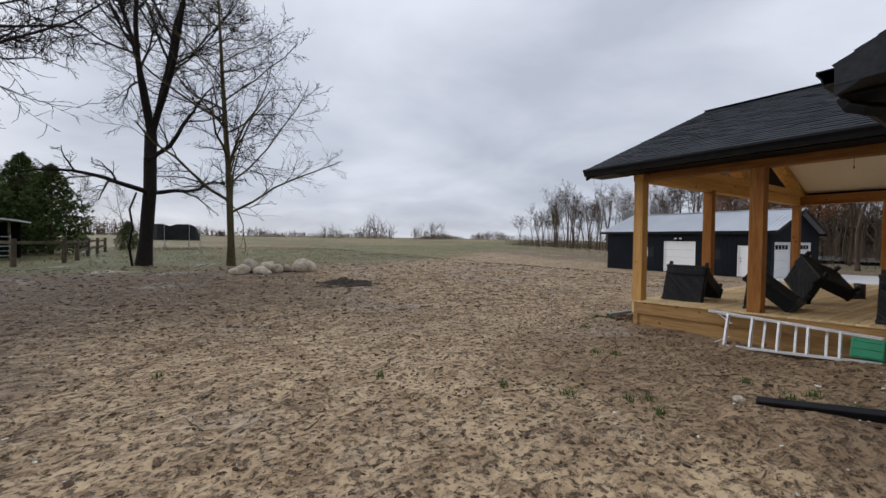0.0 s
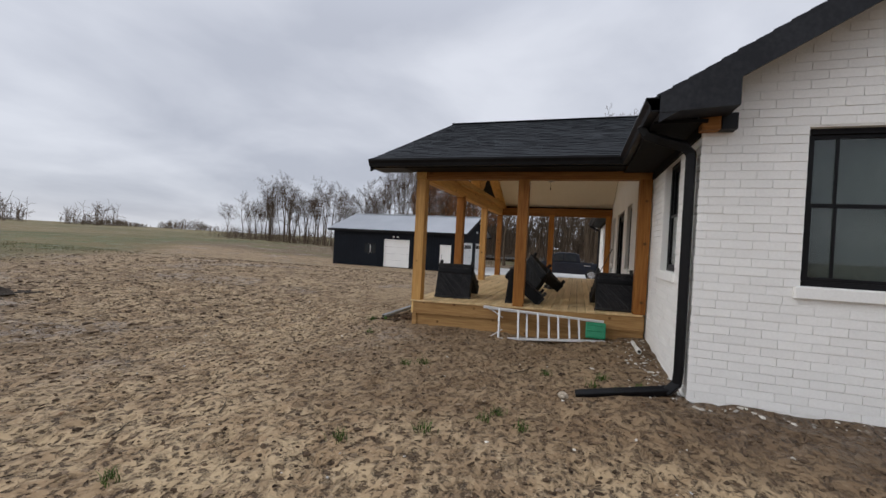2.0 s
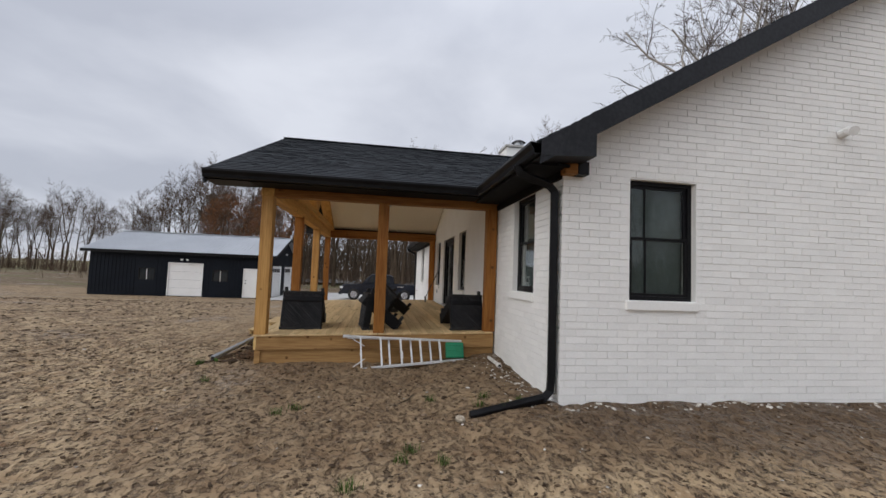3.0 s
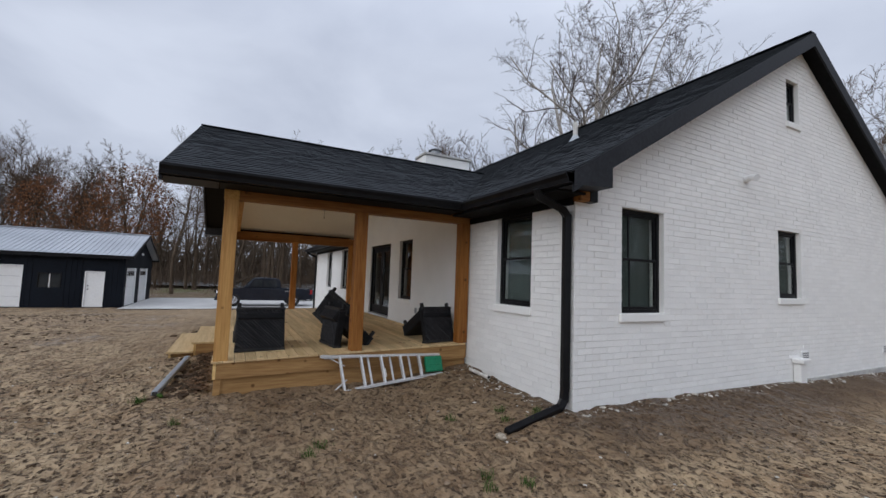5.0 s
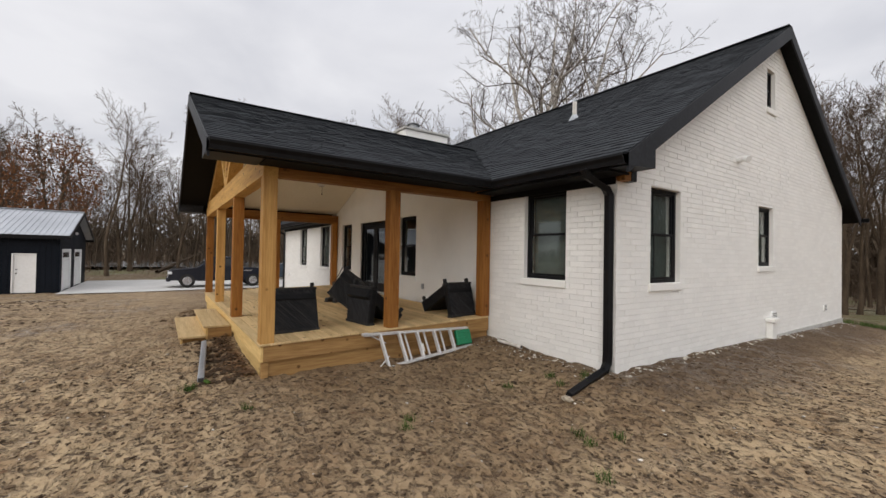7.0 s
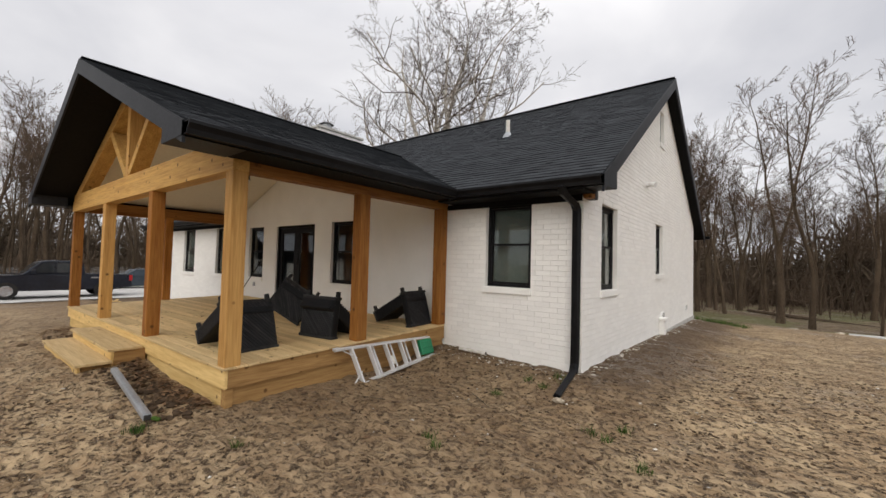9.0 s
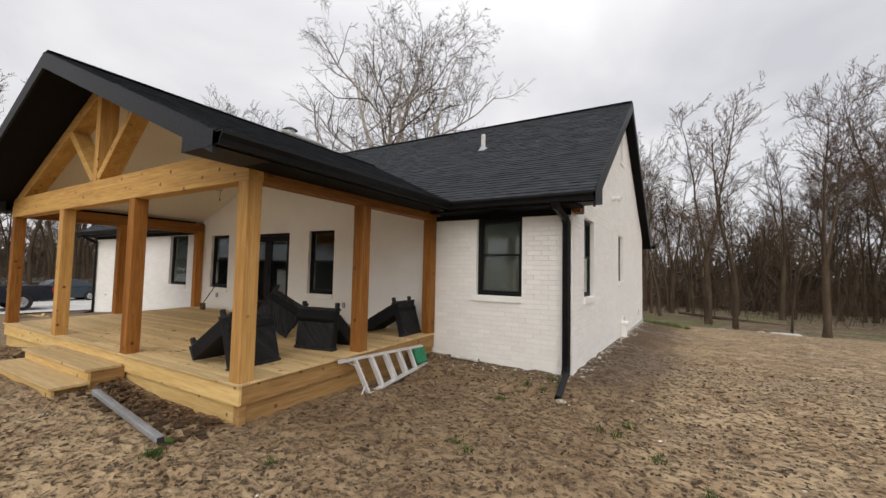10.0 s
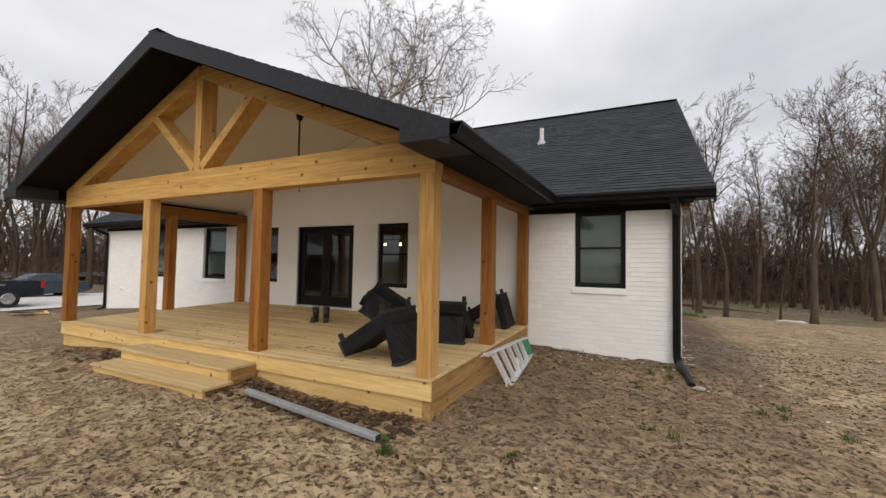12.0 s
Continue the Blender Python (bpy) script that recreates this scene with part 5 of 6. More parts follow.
for i, (x, y, w, h) in enumerate(((2.35, 20.6, 0.6, 0.5), (2.75, 20.9, 0.75, 0.75), (3.1, 20.4, 0.7, 0.42), (3.5, 21.0, 0.6, 0.55), (3.95, 20.6, 0.55, 0.45), (3.75, 21.2, 0.5, 0.6), (4.4, 20.8, 0.5, 0.42), (5.25, 20.6, 0.95, 0.75), (2.0, 20.5, 0.4, 0.35), (4.75, 20.7, 0.4, 0.3), (3.3, 20.0, 0.4, 0.25))):
    x, y, w, h = 1.85 + (x - 2.0) * 0.76, y - 4.0, w * 0.84, h * 0.84
    o = finish("boulder", boulder(i + 3, w * 1.1, w * 0.9, h * 1.1), STONE, True)
    o.matrix_basis = pose(x, y, lie(x, y) + 0.28 * h, 0, 0, i * 50)
    tagged(o, "rounded grey-tan fieldstone in a pile", "rock", "rock pile")
# dark ash heap
bm = bmesh.new()
bmesh.ops.create_grid(bm, x_segments=30, y_segments=20, size=1)
for v in bm.verts:
    q = max(0, 1 - v.co.length)
    v.co = Vector((v.co.x * 1.45, v.co.y * 0.9, q * 0.14 + q * 0.34 * noise.noise(v.co * 5) + 0.05 * noise.noise(v.co * 13) - 0.05))
ash = finish("ash_heap", bm, mat("charred_soil", (0.022, 0.018, 0.015), (0.075, 0.058, 0.043), 4.0, 40, 0.95, 0.9, bumpd=0.04), True)
ash.matrix_basis = pose(4.5, 12.7, lie(4.5, 12.7) + 0.02) @ Matrix.Scale(0.8, 4)
tagged(ash, "low heap of dark ash and charred soil", "ash heap")


# ---- vehicles ----
def wheel(parent, x, y, z, r, s):
    w = part("wheel", rod((x - 0.12, y, z), (x + 0.12, y, z), r, None, 28), TYRE, parent, "black tyre on a bright rim")
    part("rim", rod((x + s * 0.10, y, z), (x + s * 0.128, y, z), r * 0.66, r * 0.58, 24), CHROME, w)
    for k in range(6):
        a = 6.283 * k / 6
        part("spoke", bar((x + s * 0.135, y, z), (x + s * 0.135, y + r * 0.6 * math.cos(a), z + r * 0.6 * math.sin(a)), 0.05, 0.03, 0.006), CHROME, w)


def profile(pts, x0, x1, inset=0.0, bev=0.05):
    """A body from a side outline of (y, z), between x0 and x1, bevelled."""
    bm = bmesh.new()
    a = [bm.verts.new((x0 + (inset if z > 1.15 else 0), y, z)) for y, z in pts]
    b = [bm.verts.new((x1 - (inset if z > 1.15 else 0), y, z)) for y, z in pts]
    bm.faces.new(a)
    bm.faces.new(b[::-1])
    for i in range(len(pts)):
        j = (i + 1) % len(pts)
        bm.faces.new((a[i], b[i], b[j], a[j]))
    bmesh.ops.bevel(bm, geom=bm.edges[:], offset=bev, segments=2, affect="EDGES", profile=0.6)
    return bm


VZ = lie(31, 2) + 0.06
truck = empty("pickup_truck", "black four-door pickup truck parked on the concrete drive", "truck", (31.8, 2.3, VZ))
tx0, tx1, ty = 30.85, 32.8, 5.35          # nose at ty, tail to -y


def mv(bm):
    bmesh.ops.translate(bm, vec=(0, ty, VZ), verts=bm.verts)
    return bm


part("body", mv(profile([(0, 0.45), (0, 1.0), (-0.25, 1.12), (-1.55, 1.2), (-3.75, 1.2), (-3.8, 1.18), (-5.85, 1.2), (-5.9, 0.5), (-5.1, 0.45), (-3.8, 0.4), (-1.5, 0.4)], tx0, tx1)), CARBLACK, truck)
part("cab", mv(profile([(-1.5, 1.18), (-2.15, 1.86), (-2.5, 1.92), (-3.5, 1.9), (-3.78, 1.78), (-3.9, 1.18)], tx0 + 0.05, tx1 - 0.05, 0.12, 0.06)), CARBLACK, truck)
for a, b in ((-1.85, -2.65), (-2.75, -3.6)):
    part("side_window", mv(prism([(tx0 + 0.155, a, 1.30), (tx0 + 0.155, b, 1.30), (tx0 + 0.155, b + (0 if b > -3 else 0.08), 1.76), (tx0 + 0.155, a - (0.38 if a > -2 else 0), 1.76)], (0.03, 0, 0))), CARGLASS, truck)
part("windscreen", mv(prism([(tx0 + 0.25, -1.60, 1.25), (tx1 - 0.25, -1.60, 1.25), (tx1 - 0.32, -2.1, 1.82), (tx0 + 0.32, -2.1, 1.82)], (0, 0.03, 0.02))), CARGLASS, truck)
part("headlight", mv(box(tx0 - 0.01, tx0 + 0.3, -0.2, 0.015, 0.82, 0.98, 0.02)), LAMPGLASS, truck)
part("headlight", mv(box(tx1 - 0.3, tx1 + 0.01, -0.2, 0.015, 0.82, 0.98, 0.02)), LAMPGLASS, truck)
part("grille", mv(box(tx0 + 0.35, tx1 - 0.35, -0.05, 0.02, 0.6, 1.0, 0.02)), CHROME, truck)
part("bumper", mv(box(tx0 + 0.02, tx1 - 0.02, -0.15, 0.1, 0.38, 0.6, 0.05)), CARBLACK, truck)
part("side_mirror", mv(box(tx0 - 0.2, tx0 + 0.02, -1.95, -1.8, 1.25, 1.45, 0.03)), CARBLACK, truck)
part("side_badge", mv(box(tx0 - 0.006, tx0 + 0.01, -4.55, -4.1, 1.0, 1.07)), CHROME, truck)
part("tail_light", mv(box(tx0 - 0.005, tx0 + 0.15, -5.9, -5.75, 0.85, 1.15, 0.01)), RED, truck)
for y in (-0.98, -4.65):
    for x, s in ((tx0 + 0.1, -1), (tx1 - 0.1, 1)):
        wheel(truck, x, ty + y, VZ + 0.41, 0.41, s)
VZ2 = lie(36, -6) + 0.06
car = empty("parked_car", "dark slate-blue sedan parked behind the house", "car", (38.0, -2.6, VZ2))
ty, cx0, cx1 = -0.4, 37.1, 38.9


def mv2(bm):
    bmesh.ops.translate(bm, vec=(0, ty, VZ2), verts=bm.verts)
    return bm


part("body", mv2(profile([(0, 0.3), (0, 0.68), (-0.3, 0.8), (-1.3, 0.92), (-3.9, 0.95), (-4.5, 0.9), (-4.6, 0.4), (-4.3, 0.26), (-0.3, 0.24)], cx0, cx1)), CARGREY, car)
part("cab", mv2(profile([(-1.15, 0.9), (-2.0, 1.38), (-2.6, 1.44), (-3.3, 1.38), (-4.1, 0.92)], cx0 + 0.12, cx1 - 0.12, 0.1, 0.05)), CARGREY, car)
part("side_window", mv2(prism([(cx0 + 0.2, -1.5, 1.0), (cx0 + 0.2, -3.7, 1.0), (cx0 + 0.2, -3.2, 1.3), (cx0 + 0.2, -2.1, 1.33)], (0.03, 0, 0))), CARGLASS, car)
part("headlight", mv2(box(cx0 - 0.01, cx0 + 0.25, -0.25, 0.01, 0.6, 0.72, 0.02)), LAMPGLASS, car)
for y in (-0.9, -3.65):
    for x, s in ((cx0 + 0.08, -1), (cx1 - 0.08, 1)):
        wheel(car, x, ty + y, VZ2 + 0.32, 0.32, s)
# pale pond glinting through the east woods
bm = bmesh.new()
bmesh.ops.create_circle(bm, cap_ends=True, segments=40, radius=1)
for v in bm.verts:
    v.co = Vector((74 + 14 * v.co.x, 2 + 30 * v.co.y, lie(74, 2) + 0.35))
WATER = mat("pale_still_water", (0.20, 0.21, 0.21), (0.26, 0.27, 0.27), 0.2, 2.0, 0.12, 0.02)
tagged(part("pond", bm, WATER), "pale still pond behind the bare trees", "pond", kind="structure")


# ---- things on and round the porch ----
def tipped_chair(m, w=0.70, h=0.66, run=0.84, slope=33, label="overturned black wicker patio chair lying on the deck"):
    """A low wicker chair tipped on its front: the back stands as an upright panel in the plane y = 0,
    the seat runs down from its top edge towards -y, and short legs stick out past both ends."""
    o = empty("patio_chair", label, "chair", group="overturned patio chairs")
    thick = 0.19
    seat_m = Matrix.Translation((0, 0, h)) @ pose(0, 0, 0, 180 + slope)
    back_m = Matrix.Identity(4)
    # seat frame: its own y runs along the slope, its own z looks under the seat
    for n, mm, x0, y0, y1, z0, z1 in (("back_panel", back_m, w, -0.12, 0.0, 0.0, h), ("seat_panel", seat_m, w - 0.02, 0.02, run, 0.0, thick)):
        bm = box(-x0 / 2, x0 / 2, y0, y1, z0, z1, 0.022, m=mm)
        ob = finish(n, bm, WICKER)
        ob.parent = o
    for e in (0.02, h - 0.02):
        ob = finish("edge_rail", box(-w / 2 - 0.008, w / 2 + 0.008, -0.128, 0.008, e - 0.022, e + 0.022, 0.008), WICKERTRIM)
        ob.parent = o
    ob = finish("edge_rail", box(-w / 2 - 0.004, w / 2 + 0.004, run - 0.03, run + 0.008, -0.006, thick + 0.006, 0.008, m=seat_m), WICKERTRIM)
    ob.parent = o
    half = w / 2 - 0.014
    for k in range(-9, 22):
        c = 0.052 * k
        for mm, reach, to in ((back_m, h, lambda u, v: (u, 0.002, v)), (seat_m, run, lambda u, v: (u, v, -0.002))):
            xa, xb = max(-half, 0.05 - c), min(half, reach - 0.05 - c)
            if xb - xa > 0.05:
                up = (0, 1, 0) if mm is back_m else (0, 0, 1)
                bm = bar(to(xa, xa + c), to(xb, xb + c), 0.024, 0.014, 0.004, up=up)
                bmesh.ops.transform(bm, matrix=mm, verts=bm.verts)
                ob = finish("woven_strand", bm, WICKERSTRAND)
                ob.parent = o
    for s in (-1, 1):
        ob = finish("leg", box(s * (w / 2 - 0.035) - 0.027, s * (w / 2 - 0.035) + 0.027, -0.11, -0.05, h - 0.03, h + 0.085, 0.01), WICKERTRIM, False)
        ob.parent = o
        ob = finish("leg", box(s * (w / 2 - 0.045) - 0.027, s * (w / 2 - 0.045) + 0.027, run - 0.075, run - 0.02, -0.10, 0.02, 0.01, m=seat_m), WICKERTRIM)
        ob.parent = o
    o.matrix_basis = m
    return o


tipped_chair(pose(7.84, 4.00, deck_z(4.0) + 0.005, 17, 0, 92), 0.70, 0.68, 0.86, 16)
tipped_chair(pose(8.00, 2.98, deck_z(2.98) + 0.005, 6, 0, 8), 0.70, 0.63, 0.80)
tipped_chair(pose(7.48, 1.10, deck_z(1.10) + 0.012, 16, 0, 95), 0.60, 0.63, 0.86, 14)
edge, nose = Vector((0.606, 0.575, 0.544)).normalized(), Vector((-0.735, 0.66, 0.12)).normalized()
rise = edge.cross(nose).normalized()
nose = rise.cross(edge)
tilt = Matrix((edge, nose, rise)).transposed().to_4x4()
tipped_chair(Matrix.Translation((9.31, 2.79, 0.945)) @ tilt, 0.66, 0.60, 0.72, 20, "black wicker patio chair tipped up on one corner against the others")
# boots
for bx_, by_, ba in ((11.12, 2.30, 25), (10.92, 2.22, 40)):
    b = empty("boot", "muddy black rubber boot standing on the deck", "boot", (bx_, by_, deck_z(by_)), ba, group="pair of boots")
    for n, bm in (("shaft", rod((0, 0, 0.06), (0.0, 0.01, 0.28), 0.058, 0.066, 14)), ("foot", box(-0.05, 0.05, -0.05, 0.21, 0.0, 0.10, 0.035)), ("sole", box(-0.053, 0.053, -0.055, 0.215, -0.002, 0.022, 0.008))):
        ob = finish(n, bm, LEATHER, n == "shaft")
        ob.parent = b
# pendant lamp inside, behind the dining window
BULB = bpy.data.materials.new("warm_bulb")
BULB.use_nodes = True
BULB.node_tree.nodes["Principled BSDF"].inputs["Emission Color"].default_value = (1.0, 0.72, 0.38, 1)
BULB.node_tree.nodes["Principled BSDF"].inputs["Emission Strength"].default_value = 6.0
pend = empty("pendant_lamp", "pendant lamp with two small warm bulbs indoors", "lamp", (11.8, -1.4, 2.5))
part("bar", bar((11.48, -1.4, 2.62), (12.12, -1.4, 2.62), 0.03, 0.03), BLACKTRIM, pend)
part("stem", rod((11.8, -1.4, 2.62), (11.8, -1.4, 3.02), 0.01), BLACKTRIM, pend)
for x in (11.54, 12.06):
    part("socket", rod((x, -1.4, 2.53), (x, -1.4, 2.61), 0.02), BLACKTRIM, pend)
    part("bulb", rod((x, -1.4, 2.45), (x, -1.4, 2.53), 0.035, 0.022, 12), BULB, pend, "small warm glowing bulb")
# broom
br = empty("broom", "broom with a dark handle leaning on the wall", "broom", (14.50, 1.05, deck_z(1.0)))
part("handle", rod((14.50, 1.05, deck_z(1.05) + 0.18), (14.10, YW + 0.04, 1.86), 0.013, None, 8), LEATHER, br)
part("brush_head", bar((14.39, 1.07, deck_z(1.05) + 0.13), (14.61, 1.05, deck_z(1.05) + 0.13), 0.06, 0.10), RAIL, br, "brown brush head")
part("bristles", bar((14.39, 1.07, deck_z(1.05) + 0.045), (14.61, 1.05, deck_z(1.05) + 0.045), 0.05, 0.085), LEATHER, br)
# ceiling fan motor without blades
FX, FY = PXC + 0.05, 2.5
cf = empty("ceiling_fan", "black ceiling fan motor on a long downrod", "ceiling fan", (FX, FY, 3.5))
fz = PZ - 0.22
part("canopy", rod((FX, FY, fz - 0.14), (FX, FY, fz), 0.05, 0.09, 14), BLACKTRIM, cf)
part("downrod", rod((FX, FY, 3.78), (FX, FY, fz - 0.1), 0.016), BLACKTRIM, cf)
part("motor", rod((FX, FY, 3.64), (FX, FY, 3.80), 0.12, 0.10, 18), BLACKTRIM, cf)
part("light_bowl", rod((FX, FY, 3.55), (FX, FY, 3.64), 0.07, 0.11, 18), LAMPGLASS, cf)
part("pull_chain", rod((FX - 0.05, FY, 3.36), (FX - 0.05, FY, 3.56), 0.004, None, 6), BLACKTRIM, cf)
part("chain_bob", rod((FX - 0.05, FY, 3.33), (FX - 0.05, FY, 3.37), 0.012, None, 8), BLACKTRIM, cf)

# stepladder lying on its side against the deck
lad = empty("stepladder", "white aluminium stepladder with a green top, lying on its side", "ladder", (7.0, 2.2, 0.25))
TL, BL_, TR, BR_ = Vector((7.19, 3.17, 0.712)), Vector((6.93, 3.12, 0.235)), Vector((7.175, 1.28, 0.66)), Vector((7.07, 1.26, 0.375))
part("rail", bar(TL, TR, 0.075, 0.03, 0.004), ALU, lad)
part("rail", bar(BL_, BR_, 0.075, 0.03, 0.004), ALU, lad)
for f in (0.12, 0.29, 0.46, 0.63, 0.80):
    part("step", bar(TL.lerp(TR, f), BL_.lerp(BR_, f), 0.075, 0.028, 0.003, up=(0, 1, 0)), ALU, lad)
off = Vector((0.10, 0.0, -0.015))
part("rear_rail", bar(TL + off + Vector((0, -0.02, -0.03)), TR + off * 0.3, 0.03, 0.02, 0.003), ALU, lad)
part("rear_rail", bar(BL_ + off * 0.7 + Vector((0, -0.05, 0.0)), BR_ + off * 0.4, 0.03, 0.02, 0.003), ALU, lad)
for f in (0.36, 0.55, 0.72):
    part("rear_bar", bar(TL.lerp(TR, f) + off * 0.7, BL_.lerp(BR_, f) + off * 0.7, 0.02, 0.03, 0.003, up=(0, 1, 0)), ALU, lad)
part("brace", bar(TL.lerp(TR, 0.02), TL.lerp(TR, 0.15).lerp(BL_.lerp(BR_, 0.15), 0.3), 0.02, 0.012, 0.002), ALU, lad)
part("brace", bar(BL_.lerp(BR_, 0.02), BL_.lerp(BR_, 0.15).lerp(TL.lerp(TR, 0.15), 0.3), 0.02, 0.012, 0.002), ALU, lad)
for p in (TL, BL_):
    part("foot", bar(p + Vector((0, 0.05, 0)), p + Vector((0, -0.05, 0)), 0.085, 0.04, 0.006), ALU, lad)
mid = (TR + BR_) / 2
u = (TR - BR_).normalized()
top = part("top_cap", bar(mid + Vector((0, 0.28, 0)), mid + Vector((0, -0.02, 0)), 0.07, 0.25, 0.012, up=tuple(u)), GREEN, lad, "moulded green plastic top")
for s in (-0.09, 0.0, 0.09):
    part("tray_rib", bar(mid + u * s + Vector((-0.036, 0.26, 0)), mid + u * s + Vector((-0.036, 0.0, 0)), 0.012, 0.012, 0.002), GREEN, lad)
part("label_plate", bar(TL.lerp(BL_, 0.45).lerp(TR.lerp(BR_, 0.45), 0.47) + Vector((-0.05, 0, 0)), TL.lerp(BL_, 0.75).lerp(TR.lerp(BR_, 0.75), 0.47) + Vector((-0.05, 0, 0)), 0.002, 0.05, 0.0), PVC, lad)

# pipes and scraps on the mud
gz = lie(8.5, 5.3) + 0.055
pp = empty("loose_downspout", "length of grey metal downspout lying on the mud", "pipe", (8.5, 5.25, gz))
part("tube", bar((9.55, 5.07, lie(9.6, 5.13) + 0.07), (7.49, 5.26, lie(7.4, 5.4) + 0.06), 0.080, 0.066, 0.016), GALV, pp)
part("seam", bar((9.54, 5.07, lie(9.6, 5.13) + 0.104), (7.50, 5.26, lie(7.4, 5.4) + 0.094), 0.012, 0.006, 0.001), GALV, pp)
# black end plate in place of the shade inside an open tube
part("mouth", bar((7.495, 5.259, lie(7.4, 5.4) + 0.06), (7.486, 5.261, lie(7.4, 5.4) + 0.06), 0.062, 0.050, 0.002), LEATHER, pp)
part("wrapper", bar((7.49, 5.22, lie(7.4, 5.4) + 0.05), (7.42, 5.17, lie(7.4, 5.4) + 0.03), 0.05, 0.035, 0.014), TUFT, pp, "crumpled pale green plastic at its end")
pv_ = empty("pvc_pipe", "short dirty white pvc pipe on the mud", "pipe", (6.5, 0.9, 0.3))
part("tube", rod((6.77, 0.905, lie(6.77, 0.9) + 0.06), (6.29, 0.885, lie(6.29, 0.88) + 0.06), 0.026, None, 12), PVC, pv_)
part("collar", rod((6.33, 0.887, lie(6.29, 0.88) + 0.06), (6.25, 0.883, lie(6.29, 0.88) + 0.06), 0.034, None, 12), PVC, pv_)
# black disc drawn for the shadowed bore, the pipe itself being solid
part("mouth", rod((6.252, 0.883, lie(6.29, 0.88) + 0.06), (6.246, 0.883, lie(6.29, 0.88) + 0.06), 0.022, None, 12), LEATHER, pv_)
o = finish("downspout_stone", boulder(71, 0.15, 0.10, 0.07), STONE, True)
o.matrix_basis = pose(4.60, 1.80, lie(4.62, 1.78) + 0.015)
tagged(o, "tan stone at the downspout's mouth", "rock")
for k in range(7):
    a = (23.9 + rng.uniform(-0.3, 0.3), 1.6 + k * 0.12, lie(24, 2) + 0.03 + 0.02 * k)
    o = finish("scrap_board", bar(a, (a[0] + rng.uniform(1.2, 2.0), a[1] + rng.uniform(-0.6, 0.6), lie(25.5, 2) + 0.06 + 0.05 * rng.random()), 0.09, 0.025, 0.003), rng.choice((PINE_FACE_X, RAIL)))
    tagged(o, "loose scrap board beyond the porch", "board", "scrap boards")
# flat slab in the back yard
tagged(part("slab", box(-0.4, 0.5, -13.2, -12.7, lie(0, -13) - 0.03, lie(0, -13) + 0.04, 0.02), CONC), "flat pale utility cover lying in the back yard", "cover")
cr = np.random.default_rng(8)
for i, (x, y, s) in enumerate(((1.8, -18.0, 0.5), (0.4, -16.5, 0.4), (2.5, -18.6, 0.35), (-0.8, -17.4, 0.45))):
    o = finish("boulder", boulder(i + 40, s, s * 0.8, s * 0.5), STONE, True)
    o.matrix_basis = pose(x, y, lie(x, y), 0, 0, i * 70)
    tagged(o, "grey field stone at the edge of the woods", "rock")


# ---- uncountable small stuff on the ground ----
def scatter(name, n, where, size, flat, material, label, category, seed, sub=1):
    r = np.random.default_rng(seed)
    bm = bmesh.new()
    bmesh.ops.create_icosphere(bm, subdivisions=sub, radius=1)
    base = np.array([v.co[:] for v in bm.verts])
    tri = [[v.index for v in f.verts] for f in bm.faces]
    bm.free()
    V, F = [], []
    for i in range(n):
        x, y = where(r)
        s = size[0] + (size[1] - size[0]) * r.random() ** 2
        a = r.uniform(0, 6.28)
        k = r.uniform(0.45, 1.5, len(base))[:, None]
        p = base * k * np.array((s * r.uniform(0.8, 1.7), s * r.uniform(0.6, 1.1), s * flat))
        c, q = math.cos(a), math.sin(a)
        p = np.stack((p[:, 0] * c - p[:, 1] * q + x, p[:, 0] * q + p[:, 1] * c + y, p[:, 2] + lie(x, y) + relief(x, y) + s * flat * 0.1), 1)
        n0 = len(V)
        V += [tuple(v) for v in p]
        F += [tuple(j + n0 for j in f) for f in tri]
    ob = raw(name, V, F, material)
    return tagged(ob, label, category, kind="stuff")


def yard(r):
    while True:
        x, y = r.uniform(-4, 9.5), r.uniform(-3, 15)
        if r.random() > 0.25 + 0.75 * smooth(5, 15, math.hypot(x - 2.5, y - 4)):
            if not (x > 4.65 and y < 0.72) and not (x > 7.2 and y < 5.55):
                return x, y


CLOD = mat("dark_earth_clods", (0.050, 0.032, 0.019), (0.115, 0.077, 0.048), 6.0, 40, 0.95, 0.5, island=0.4)
CLODPALE = mat("sandy_earth_clods", (0.17, 0.12, 0.078), (0.27, 0.20, 0.135), 6.0, 40, 0.95, 0.5, island=0.25)
scatter("earth_clods", 14000, yard, (0.005, 0.027), 0.45, CLOD, "dark trampled clods of earth", "soil", 1)
scatter("earth_clods", 3500, yard, (0.008, 0.030), 0.40, CLODPALE, "dry sandy lumps of earth", "soil", 2)
def far_yard(r):
    while True:
        x, y = r.uniform(-9, 24), r.uniform(8, 23)
        if not (x > 6.9 and y < 6):
            return x, y


scatter("earth_clods", 6500, far_yard, (0.015, 0.065), 0.36, CLOD, "dark trampled clods of earth", "soil", 11)
scatter("gravel_chips", 420, yard, (0.006, 0.020), 0.6, PEBBLE, "scattered pale stone chips", "gravel", 3)
scatter("gravel_chips", 260, lambda r: (4.70 - abs(r.normal(0, 0.10)), r.uniform(-10.1, 0.7)), (0.008, 0.034), 0.6, PEBBLE, "broken pale mortar chips along the wall foot", "gravel", 4)
scatter("gravel_chips", 150, lambda r: (r.uniform(4.7, 7.2), 0.70 + abs(r.normal(0, 0.22))), (0.006, 0.02), 0.6, PEBBLE, "broken pale mortar chips along the wall foot", "gravel", 5)
